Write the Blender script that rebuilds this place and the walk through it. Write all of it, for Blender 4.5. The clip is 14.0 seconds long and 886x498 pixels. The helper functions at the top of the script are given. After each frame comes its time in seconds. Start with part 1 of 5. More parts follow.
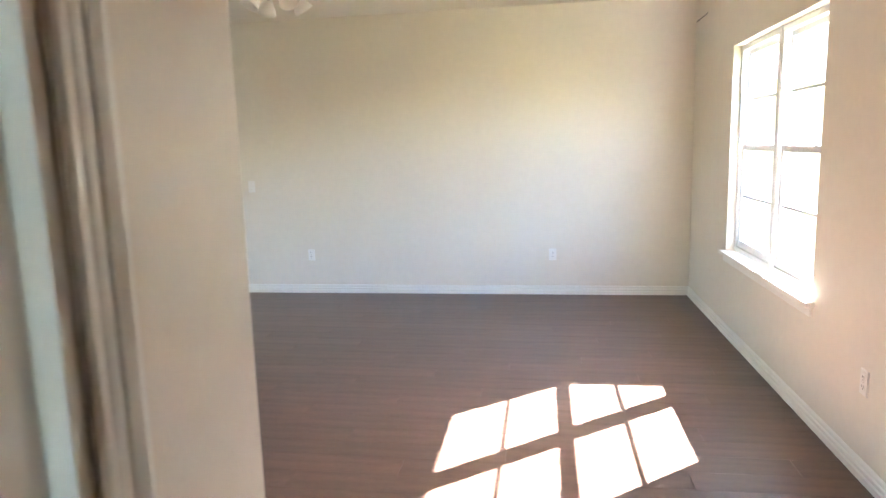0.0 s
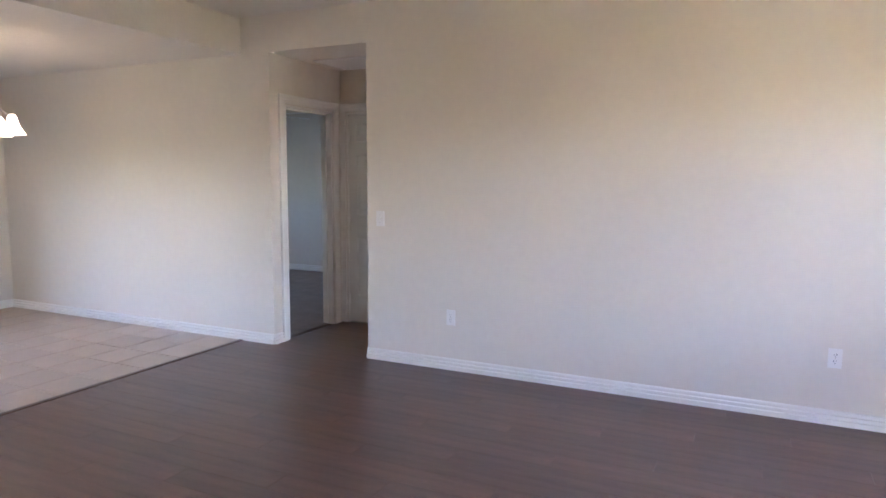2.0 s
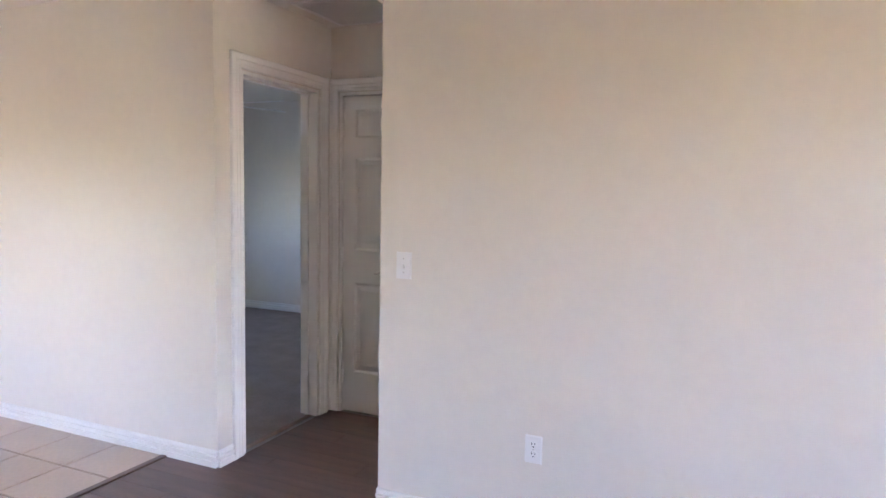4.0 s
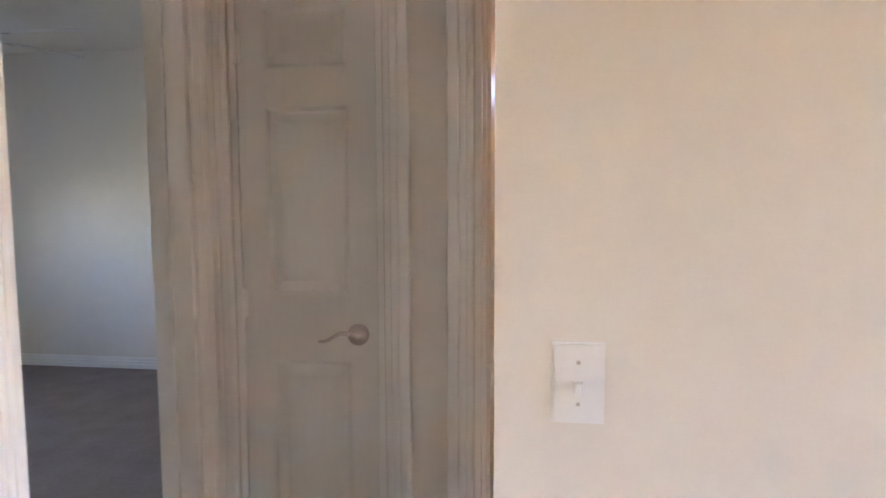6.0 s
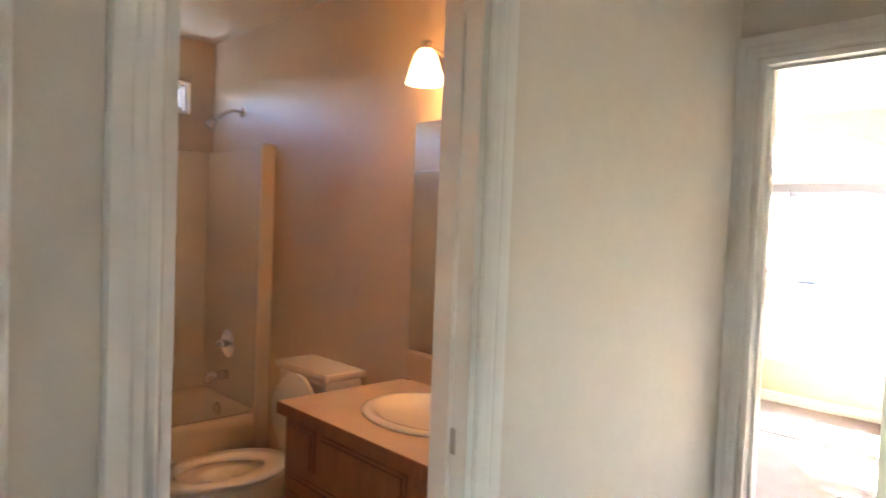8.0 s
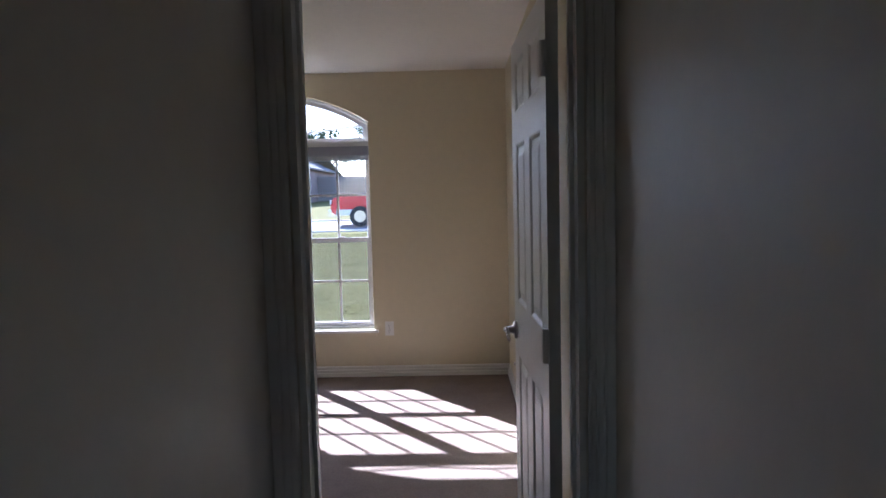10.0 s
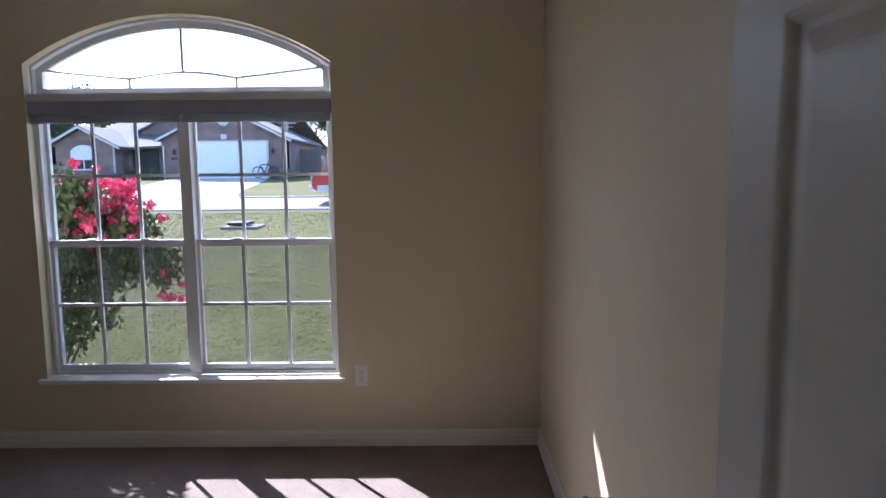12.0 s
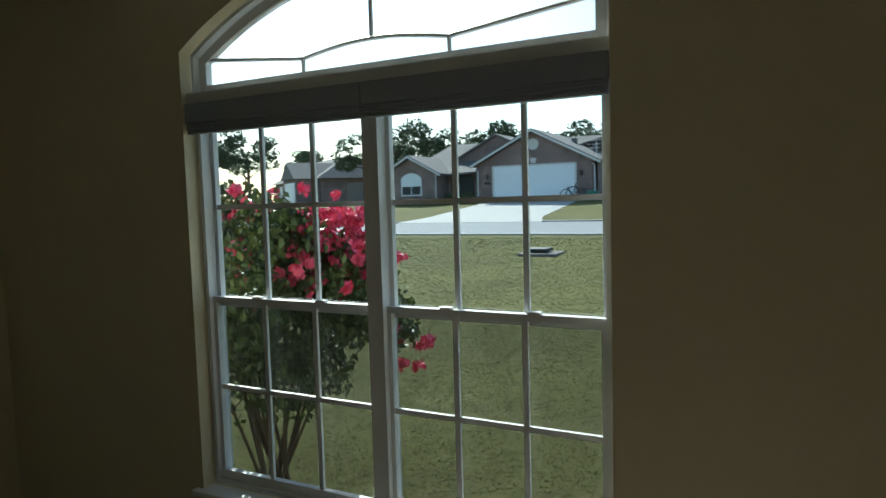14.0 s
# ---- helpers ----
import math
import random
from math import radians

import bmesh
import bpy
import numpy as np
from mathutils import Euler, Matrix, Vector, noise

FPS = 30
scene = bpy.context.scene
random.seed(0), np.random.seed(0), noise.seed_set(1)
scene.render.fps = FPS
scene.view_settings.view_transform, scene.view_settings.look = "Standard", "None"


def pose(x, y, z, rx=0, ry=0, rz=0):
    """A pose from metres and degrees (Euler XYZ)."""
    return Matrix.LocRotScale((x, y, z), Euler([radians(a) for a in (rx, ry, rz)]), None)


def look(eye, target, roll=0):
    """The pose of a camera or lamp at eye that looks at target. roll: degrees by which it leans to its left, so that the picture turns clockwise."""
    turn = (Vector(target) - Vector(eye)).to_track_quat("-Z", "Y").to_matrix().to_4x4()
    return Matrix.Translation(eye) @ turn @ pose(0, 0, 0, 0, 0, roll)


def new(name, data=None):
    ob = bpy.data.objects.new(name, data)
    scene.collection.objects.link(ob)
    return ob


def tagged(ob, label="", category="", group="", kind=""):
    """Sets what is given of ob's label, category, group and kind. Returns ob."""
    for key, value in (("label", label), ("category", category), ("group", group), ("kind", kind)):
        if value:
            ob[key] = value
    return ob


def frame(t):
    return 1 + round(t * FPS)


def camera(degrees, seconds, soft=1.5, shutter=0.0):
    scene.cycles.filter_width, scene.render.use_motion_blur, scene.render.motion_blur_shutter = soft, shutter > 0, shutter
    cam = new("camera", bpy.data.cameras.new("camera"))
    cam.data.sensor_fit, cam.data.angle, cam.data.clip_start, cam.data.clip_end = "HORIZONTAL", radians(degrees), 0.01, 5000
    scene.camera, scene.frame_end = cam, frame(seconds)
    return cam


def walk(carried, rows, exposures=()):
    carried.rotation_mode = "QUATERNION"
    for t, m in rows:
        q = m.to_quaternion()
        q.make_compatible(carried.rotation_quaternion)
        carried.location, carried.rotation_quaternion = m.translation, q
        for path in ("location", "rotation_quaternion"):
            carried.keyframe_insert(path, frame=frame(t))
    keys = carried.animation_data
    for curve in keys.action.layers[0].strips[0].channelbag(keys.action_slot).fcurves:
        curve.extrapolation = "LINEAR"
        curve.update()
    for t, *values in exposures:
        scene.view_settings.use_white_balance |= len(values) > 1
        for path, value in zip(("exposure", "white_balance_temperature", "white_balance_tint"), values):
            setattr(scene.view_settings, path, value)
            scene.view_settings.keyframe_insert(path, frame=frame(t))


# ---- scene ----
cam = camera(68.14, 14.0, shutter=0.2)
# seconds, eye, pitch, roll, yaw
PATH = [
    (0, -1.350, -6.399, 1.479, -8.99, -1.62, 8.98),
    (0.2, -1.320, -6.183, 1.453, -8.40, -2.51, 8.70),
    (0.5, -1.265, -5.796, 1.495, -7.31, -1.18, 13.83),
    (1, -1.314, -5.297, 1.408, -7.56, -0.19, 18.92),
    (1.5, -1.476, -4.869, 1.428, -7.52, -0.29, 21.32),
    (2, -1.732, -4.334, 1.431, -6.25, 0.30, 25.57),
    (2.5, -2.075, -3.904, 1.488, -5.69, 0.17, 22.92),
    (4.8, -3.622, -1.837, 1.408, -4.28, 1.50, 24.25),
    (5, -3.783, -1.689, 1.410, -3.71, 1.17, 22.45),
    (5.5, -4.105, -1.299, 1.397, -4.08, -1.13, 14.94),
    (6, -4.406, -0.927, 1.385, -5.17, -0.20, 7.79),
    (6.5, -4.644, -0.636, 1.430, -3.54, 1.62, -8.07),
    (7, -4.776, -0.280, 1.412, -1.05, -0.75, -19.03),
    (7.5, -4.915, -0.098, 1.422, 0.22, 2.19, -26.41),
    (8, -4.950, 0.022, 1.427, -2.26, 2.20, -43.73),
    (8.5, -4.816, 0.249, 1.443, -3.69, 1.79, -62.38),
    (8.8, -4.718, 0.328, 1.452, -4.95, 2.50, -70.15),
    (9, -4.648, 0.369, 1.459, -5.30, 1.40, -75.60),
    (9.2, -4.600, 0.412, 1.452, -5.47, 1.14, -82.21),
    (11.3, -3.082, 0.559, 1.490, -5.05, -1.99, -91.13),
    (11.5, -2.875, 0.564, 1.509, -6.73, -1.37, -90.74),
    (11.8, -2.617, 0.582, 1.506, -6.93, -1.03, -89.61),
    (12, -2.433, 0.628, 1.492, -6.76, -0.55, -89.50),
    (12.5, -1.993, 0.689, 1.493, -5.52, -2.21, -82.49),
    (13, -1.551, 0.738, 1.498, -6.63, -2.41, -75.82),
    (13.2, -1.349, 0.738, 1.493, -6.98, -2.98, -72.80),
    (13.5, -1.145, 0.790, 1.510, -5.79, -3.07, -70.28),
    (14, -0.759, 0.827, 1.490, -4.34, -1.64, -62.79),
]


def eye_pose(x, y, z, pitch, roll, yaw):
    turn = Matrix.Rotation(radians(yaw), 4, "Z") @ Matrix.Rotation(radians(90 + pitch), 4, "X") @ Matrix.Rotation(radians(roll), 4, "Z")
    return Matrix.Translation((x, y, z)) @ turn


EXPOSURES = [(0, 5.75, 5950, 14), (0.3, 5.45, 5900, 18), (0.6, 5.25, 5750, 22), (2.7, 5.55, 5700, 28), (4.8, 5.88, 5950, 30), (6.0, 6.0, 6250, 30),
             (7.0, 6.1, 6250, 26), (7.6, 6.3, 6350, 21), (8.4, 6.15, 5500, 16), (8.7, 5.3, 5200, 13), (9.0, 4.4, 5250, 12), (9.2, 3.75, 5250, 14), (11.3, 1.85, 4950, 25), (12.5, 1.55, 5500, 14), (14.0, 0.52, 5750, -8)]
walk(cam, [(row[0], eye_pose(*row[1:])) for row in PATH], EXPOSURES)

# ---- light ----
SUN_WAY = Vector((-1.0, -0.85, -1.04))
world = bpy.data.worlds.new("sky")
scene.world = world
world.use_nodes = True
wn = world.node_tree
sky = wn.nodes.new("ShaderNodeTexSky")
sky.sky_type = "NISHITA"
sky.sun_disc = False
sky.sun_elevation = radians(38.4)
sky.sun_rotation = radians(49.6)
wn.links.new(sky.outputs[0], wn.nodes["Background"].inputs[0])
wn.nodes["Background"].inputs[1].default_value = 0.15
sun = new("sun", bpy.data.lights.new("sun", "SUN"))
sun.data.energy, sun.data.angle, sun.data.color = 5.0, radians(0.5), (1.0, 0.95, 0.87)
sun.matrix_world = look((0, 0, 12), Vector((0, 0, 12)) + SUN_WAY)


def fill_lamp(name, eye, target, w, h, watts, color):
    lamp = new(name, bpy.data.lights.new(name, "AREA"))
    lamp.data.shape, lamp.data.size, lamp.data.size_y, lamp.data.energy, lamp.data.color = "RECTANGLE", w, h, watts, color
    lamp.matrix_world = look(eye, target)


# added fill lamps at unseen west openings, standing in for daylight
fill_lamp("dining_fill", (-9.06, -2.55, 1.0), (-5, -2.6, 0.9), 0.85, 1.4, 0.06, (0.62, 0.84, 1.0))
fill_lamp("rear_bedroom_fill", (-9.06, 1.6, 1.3), (-5, 2.4, 0.9), 0.58, 0.58, 0.16, (0.55, 0.76, 1.0))


# ---- materials ----
def mat(name, color, rough=0.6, metal=0.0, vary=0.08, scale=3.0, bump=0.0, bump_scale=120.0, spec=0.5, stretch=None, random_tint=0.0, coat=0.0, island=None):
    """A procedural surface: base colour varied by broad and fine noise, with fine relief."""
    m = bpy.data.materials.new(name)
    m.use_nodes = True
    nt = m.node_tree
    b = nt.nodes["Principled BSDF"]
    b.inputs["Roughness"].default_value = rough
    b.inputs["Metallic"].default_value = metal
    b.inputs["Specular IOR Level"].default_value = spec
    b.inputs["Coat Weight"].default_value = coat
    co = nt.nodes.new("ShaderNodeTexCoord")
    mp = nt.nodes.new("ShaderNodeMapping")
    nt.links.new(co.outputs["Object"], mp.inputs[0])
    if stretch:
        mp.inputs["Scale"].default_value = stretch
    big = nt.nodes.new("ShaderNodeTexNoise")
    big.inputs["Scale"].default_value, big.inputs["Detail"].default_value = scale, 3
    fine = nt.nodes.new("ShaderNodeTexNoise")
    fine.inputs["Scale"].default_value, fine.inputs["Detail"].default_value = scale * 14, 4
    for n in (big, fine):
        nt.links.new(mp.outputs[0], n.inputs["Vector"])
    mix = nt.nodes.new("ShaderNodeMix")
    mix.inputs["Factor"].default_value = 0.45
    nt.links.new(big.outputs["Fac"], mix.inputs["A"])
    nt.links.new(fine.outputs["Fac"], mix.inputs["B"])
    ramp = nt.nodes.new("ShaderNodeValToRGB")
    lo, hi = [min(1, c * (1 - vary)) for c in color], [min(1, c * (1 + vary)) for c in color]
    ramp.color_ramp.elements[0].position, ramp.color_ramp.elements[1].position = 0.3, 0.7
    ramp.color_ramp.elements[0].color, ramp.color_ramp.elements[1].color = (*lo, 1), (*hi, 1)
    nt.links.new(mix.outputs["Result"], ramp.inputs["Fac"])
    last = ramp.outputs["Color"]
    if random_tint:
        info = nt.nodes.new("ShaderNodeObjectInfo")
        mr = nt.nodes.new("ShaderNodeMapRange")
        mr.inputs["To Min"].default_value, mr.inputs["To Max"].default_value = 1 - random_tint, 1 + random_tint
        nt.links.new(info.outputs["Random"], mr.inputs["Value"])
        hsv = nt.nodes.new("ShaderNodeHueSaturation")
        nt.links.new(mr.outputs[0], hsv.inputs["Value"])
        nt.links.new(last, hsv.inputs["Color"])
        last = hsv.outputs["Color"]
    if island:
        geo = nt.nodes.new("ShaderNodeNewGeometry")
        two = nt.nodes.new("ShaderNodeMix")
        two.data_type = "RGBA"
        two.inputs["B"].default_value = (*island, 1)
        nt.links.new(geo.outputs["Random Per Island"], two.inputs["Factor"])
        nt.links.new(last, two.inputs["A"])
        last = two.outputs["Result"]
    nt.links.new(last, b.inputs["Base Color"])
    if bump:
        rel = nt.nodes.new("ShaderNodeTexNoise")
        rel.inputs["Scale"].default_value, rel.inputs["Detail"].default_value = bump_scale, 3
        nt.links.new(mp.outputs[0], rel.inputs["Vector"])
        bn = nt.nodes.new("ShaderNodeBump")
        bn.inputs["Strength"].default_value, bn.inputs["Distance"].default_value = bump, 0.004
        nt.links.new(rel.outputs["Fac"], bn.inputs["Height"])
        nt.links.new(bn.outputs[0], b.inputs["Normal"])
    return m


PAINT = mat("cream_wall_paint", (0.75, 0.695, 0.60), 0.5, vary=0.035, scale=1.2, bump=0.2, bump_scale=75)
PAINT_BED = mat("pale_yellow_wall_paint", (0.70, 0.615, 0.42), 0.5, vary=0.035, scale=1.2, bump=0.2, bump_scale=75)
PAINT_BATH = mat("semi_gloss_bath_paint", (0.66, 0.55, 0.42), 0.40, vary=0.03, scale=1.2, bump=0.12, bump_scale=60)
CEIL = mat("ceiling_paint", (0.78, 0.735, 0.65), 0.8, vary=0.03, scale=1.5, bump=0.5, bump_scale=45)
TRIM = mat("white_trim_paint", (0.84, 0.82, 0.76), 0.35, vary=0.02, scale=4)
DOORP = mat("door_paint", (0.77, 0.75, 0.68), 0.30, vary=0.02, scale=4, bump=0.35, bump_scale=30, stretch=(14, 14, 1))
WOOD = mat("dark_laminate_plank", (0.128, 0.074, 0.054), 0.33, vary=0.34, scale=2.2, bump=0.08, bump_scale=40, stretch=(1, 9, 9), random_tint=0.11)
GAPM = mat("dark_joint", (0.06, 0.035, 0.025), 0.8)
TILE = mat("beige_floor_tile", (0.52, 0.42, 0.33), 0.4, vary=0.10, scale=3, bump=0.1, bump_scale=20, random_tint=0.05)
GROUT = mat("tile_grout", (0.20, 0.16, 0.13), 0.9, vary=0.1)
CARPET = mat("beige_carpet_pile", (0.30, 0.245, 0.21), 0.95, vary=0.16, scale=5, bump=1.0, bump_scale=260, spec=0.1)
PLATE = mat("white_plastic", (0.82, 0.80, 0.76), 0.35, vary=0.01)
NICKEL = mat("brushed_nickel", (0.55, 0.50, 0.45), 0.3, 1.0, vary=0.05)
CHROME = mat("chrome", (0.75, 0.75, 0.76), 0.12, 1.0, vary=0.02)
DARK = mat("dark_slot", (0.03, 0.03, 0.03), 0.6)
VINYL = mat("white_window_vinyl", (0.80, 0.80, 0.80), 0.4, vary=0.02)
BLIND = mat("grey_blind_headrail", (0.34, 0.36, 0.42), 0.5, vary=0.03)
FIBER = mat("glossy_fibreglass", (0.80, 0.72, 0.60), 0.07, vary=0.02, scale=2, bump=0.03, bump_scale=6)
PORC = mat("white_porcelain", (0.86, 0.83, 0.77), 0.1, vary=0.01)
COUNTER = mat("tan_laminate_counter", (0.66, 0.52, 0.38), 0.35, vary=0.08, scale=10)
OAK = mat("stained_oak_cabinet", (0.30, 0.13, 0.055), 0.42, vary=0.3, scale=5, stretch=(6, 6, 1), bump=0.1, bump_scale=30)
BATHTILE = mat("bath_vinyl_floor", (0.48, 0.38, 0.28), 0.45, vary=0.12, scale=6)
BRICK = mat("brown_brick", (0.225, 0.165, 0.15), 0.9, vary=0.6, scale=1.6, bump=0.3, random_tint=0.1)
SHINGLE = mat("grey_brown_shingle", (0.145, 0.132, 0.126), 0.9, vary=0.2, scale=4, bump=0.5, bump_scale=20)
SOFFIT = mat("white_soffit", (0.58, 0.57, 0.55), 0.6)
GARAGE = mat("white_garage_door_paint", (0.78, 0.80, 0.82), 0.5)
CONC = mat("pale_concrete", (0.38, 0.365, 0.345), 0.9, vary=0.08, scale=0.8, bump=0.2)
ROAD = mat("grey_street", (0.205, 0.21, 0.22), 0.9, vary=0.06, scale=0.5)
GRASS = mat("dry_green_lawn", (0.122, 0.114, 0.040), 0.95, vary=0.4, scale=0.45, bump=0.1, bump_scale=30, spec=0.1)
BLADE = mat("grass_blade", (0.112, 0.128, 0.030), 0.8, vary=0.25, scale=0.5, spec=0.1, island=(0.19, 0.185, 0.060))
LEAF = mat("dark_green_leaf", (0.025, 0.042, 0.014), 0.40, vary=0.5, scale=6, spec=0.5, island=(0.13, 0.17, 0.05))
FARLEAF = mat("tree_foliage", (0.045, 0.065, 0.035), 0.8, vary=0.5, scale=1.0, spec=0.2, island=(0.11, 0.135, 0.07))
PETAL = mat("pink_red_petal", (0.70, 0.03, 0.12), 0.6, vary=0.3, scale=9, island=(0.86, 0.16, 0.30))
BARK = mat("grey_brown_bark", (0.14, 0.10, 0.075), 0.9, vary=0.3, scale=9, bump=0.5)
RED = mat("red_car_paint", (0.45, 0.02, 0.03), 0.25, vary=0.02, coat=0.6)
RUBBER = mat("black_rubber", (0.02, 0.02, 0.02), 0.8)
FENCE = mat("weathered_fence_board", (0.16, 0.14, 0.13), 0.9, vary=0.25, scale=3, stretch=(5, 5, 1))
BLADEW = mat("white_fan_blade", (0.82, 0.80, 0.76), 0.5, vary=0.05)
TERRA = mat("terracotta_roof", (0.36, 0.21, 0.16), 0.9, vary=0.15)


def glass(name, tint=(1, 1, 1), rough=0.0):
    m = bpy.data.materials.new(name)
    m.use_nodes = True
    nt = m.node_tree
    out = nt.nodes["Material Output"]
    nt.nodes.remove(nt.nodes["Principled BSDF"])
    tr = nt.nodes.new("ShaderNodeBsdfTransparent")
    tr.inputs[0].default_value = (*tint, 1)
    gl = nt.nodes.new("ShaderNodeBsdfGlossy")
    gl.inputs["Roughness"].default_value = rough
    lw = nt.nodes.new("ShaderNodeLayerWeight")
    pw = nt.nodes.new("ShaderNodeMath")
    pw.operation, pw.inputs[1].default_value = "POWER", 5.0
    fr = nt.nodes.new("ShaderNodeMath")
    fr.operation, fr.inputs[1].default_value, fr.inputs[2].default_value = "MULTIPLY_ADD", 0.6, 0.03
    nt.links.new(lw.outputs["Facing"], pw.inputs[0])
    nt.links.new(pw.outputs[0], fr.inputs[0])
    mx = nt.nodes.new("ShaderNodeMixShader")
    nt.links.new(fr.outputs[0], mx.inputs[0])
    nt.links.new(tr.outputs[0], mx.inputs[1])
    nt.links.new(gl.outputs[0], mx.inputs[2])
    nt.links.new(mx.outputs[0], out.inputs[0])
    return m


def glow(name, color, strength):
    m = bpy.data.materials.new(name)
    m.use_nodes = True
    b = m.node_tree.nodes["Principled BSDF"]
    b.inputs["Base Color"].default_value = (0.9, 0.85, 0.75, 1)
    b.inputs["Emission Color"].default_value = (*color, 1)
    b.inputs["Emission Strength"].default_value = strength
    return m


SCREEN = glass("insect_screen_mesh", (0.74, 0.745, 0.74), 0.6)
GLASS = glass("window_glass", (0.97, 0.98, 0.98))
# clear pane with a dark tint added to cut the bathroom's sky light
DIM_GLASS = glass("dimming_bathroom_glass", (0.36, 0.40, 0.46))
MIRROR = mat("mirror_silver", (0.9, 0.9, 0.9), 0.02, 1.0, vary=0.0)
LAMPGLOW = glow("lit_vanity_shade", (1.0, 0.46, 0.14), 0.24)
DINGLOW = glow("lit_dining_shade", (1.0, 0.75, 0.45), 0.22)
FROST = mat("frosted_glass_shade", (0.80, 0.78, 0.72), 0.4, vary=0.02)


# ---- helpers for shapes ----
def box(bm, x0, y0, z0, x1, y1, z1):
    c = ((x0 + x1) / 2, (y0 + y1) / 2, (z0 + z1) / 2)
    s = (abs(x1 - x0), abs(y1 - y0), abs(z1 - z0))
    return bmesh.ops.create_cube(bm, size=1, matrix=Matrix.Translation(c) @ Matrix.Diagonal((*s, 1)))["verts"]


def boxes(*rows, bevel=0.0):
    bm = bmesh.new()
    for row in rows:
        box(bm, *row)
    if bevel:
        bmesh.ops.bevel(bm, geom=bm.edges[:], offset=bevel, segments=2, affect="EDGES", profile=0.6)
    return bm


def cyl(bm, r1, r2, depth, m, seg=16):
    return bmesh.ops.create_cone(bm, cap_ends=True, segments=seg, radius1=r1, radius2=r2, depth=depth, matrix=m)["verts"]


def rod(bm, a, b, r1, r2=None, seg=10):
    a, b = Vector(a), Vector(b)
    q = (b - a).to_track_quat("Z", "Y").to_matrix().to_4x4()
    return cyl(bm, r1, r1 if r2 is None else r2, (b - a).length, Matrix.Translation((a + b) / 2) @ q, seg)


def lathe(profile, seg=24, m=Matrix(), close=False):
    """A turned shape: (radius, height) rows about z."""
    bm = bmesh.new()
    rings = []
    for r, z in profile:
        rings.append([bm.verts.new(m @ Vector((r * math.cos(2 * math.pi * i / seg), r * math.sin(2 * math.pi * i / seg), z))) for i in range(seg)])
    for a, b in zip(rings, rings[1:]):
        for i in range(seg):
            bm.faces.new((a[i], a[(i + 1) % seg], b[(i + 1) % seg], b[i]))
    if close:
        bm.faces.new(rings[-1])
        bm.faces.new(rings[0][::-1])
    bmesh.ops.recalc_face_normals(bm, faces=bm.faces[:])
    return bm


def extrude_outline(pts, a, b, place):
    """A prism: outline pts in (u, v), from depth a to b; place(u, v, d) gives the world point."""
    bm = bmesh.new()
    f = [bm.verts.new(place(u, v, a)) for u, v in pts]
    g = [bm.verts.new(place(u, v, b)) for u, v in pts]
    bm.faces.new(f)
    bm.faces.new(g[::-1])
    n = len(pts)
    for i in range(n):
        bm.faces.new((f[i], f[(i + 1) % n], g[(i + 1) % n], g[i]))
    bmesh.ops.recalc_face_normals(bm, faces=bm.faces[:])
    return bm


def part(name, bm, material, parent=None, label="", smooth=False):
    me = bpy.data.meshes.new(name)
    bm.to_mesh(me)
    bm.free()
    if smooth:
        me.shade_smooth()
    me.materials.append(material)
    ob = new(name, me)
    if parent is not None:
        ob.parent = parent
        ob.matrix_parent_inverse = parent.matrix_basis.inverted()
    if label:
        ob["label"] = label
    return ob


def thing(name, place, label, category, group=""):
    ob = new(name)
    ob.matrix_basis = place if isinstance(place, Matrix) else Matrix.Translation(place)
    ob.empty_display_size = 0.1
    return tagged(ob, label, category, group)


def local(name, bm, material, parent, label="", smooth=False):
    """A part given in its parent's own coordinates."""
    ob = part(name, bm, material, None, label, smooth)
    ob.parent = parent
    return ob


def structure(name, bm, material, label, category, smooth=False):
    return tagged(part(name, bm, material, None, "", smooth), label, category, "", "structure")


def cells(a0, a1, z0, z1, holes):
    """The rectangles of a wall's face that are left beside its openings (a0, a1, z0, z1)."""
    av = sorted({a0, a1, *[h[0] for h in holes], *[h[1] for h in holes]})
    out = []
    for p, q in zip(av, av[1:]):
        mid = (p + q) / 2
        hs = sorted((h[2], h[3]) for h in holes if h[0] < mid < h[1])
        z = z0
        for lo, hi in hs:
            if lo > z:
                out.append((p, q, z, lo))
            z = hi
        if z < z1:
            out.append((p, q, z, z1))
    return out


def wall_x(name, y0, y1, x0, x1, holes=(), z1=2.95, label="cream painted plaster wall", material=None, z0=0.0):
    bm = boxes(*[(p, y0, a, q, y1, b) for p, q, a, b in cells(x0, x1, z0, z1, holes)])
    return structure(name, bm, material or PAINT, label, "wall")


def wall_y(name, x0, x1, y0, y1, holes=(), z1=2.95, label="cream painted plaster wall", material=None, z0=0.0):
    bm = boxes(*[(x0, p, a, x1, q, b) for p, q, a, b in cells(y0, y1, z0, z1, holes)])
    return structure(name, bm, material or PAINT, label, "wall")


# ---- the house: walls, floors, ceilings ----
DOOR_H = 2.04
XR, XL = -4.459, -5.40          # sides of the hall's opening
YN = 1.022                      # hall's north face
XD = -2.555                     # hall's east face
XW = 1.011                      # bedroom window wall
BW = (-2.872, -1.245, 0.618, 2.128)   # living room window: y0 y1 z0 z1
W0, W1, ZSILL, ZSPRING, ZARCH = 1.228, 2.818, 0.372, 2.062, 2.303

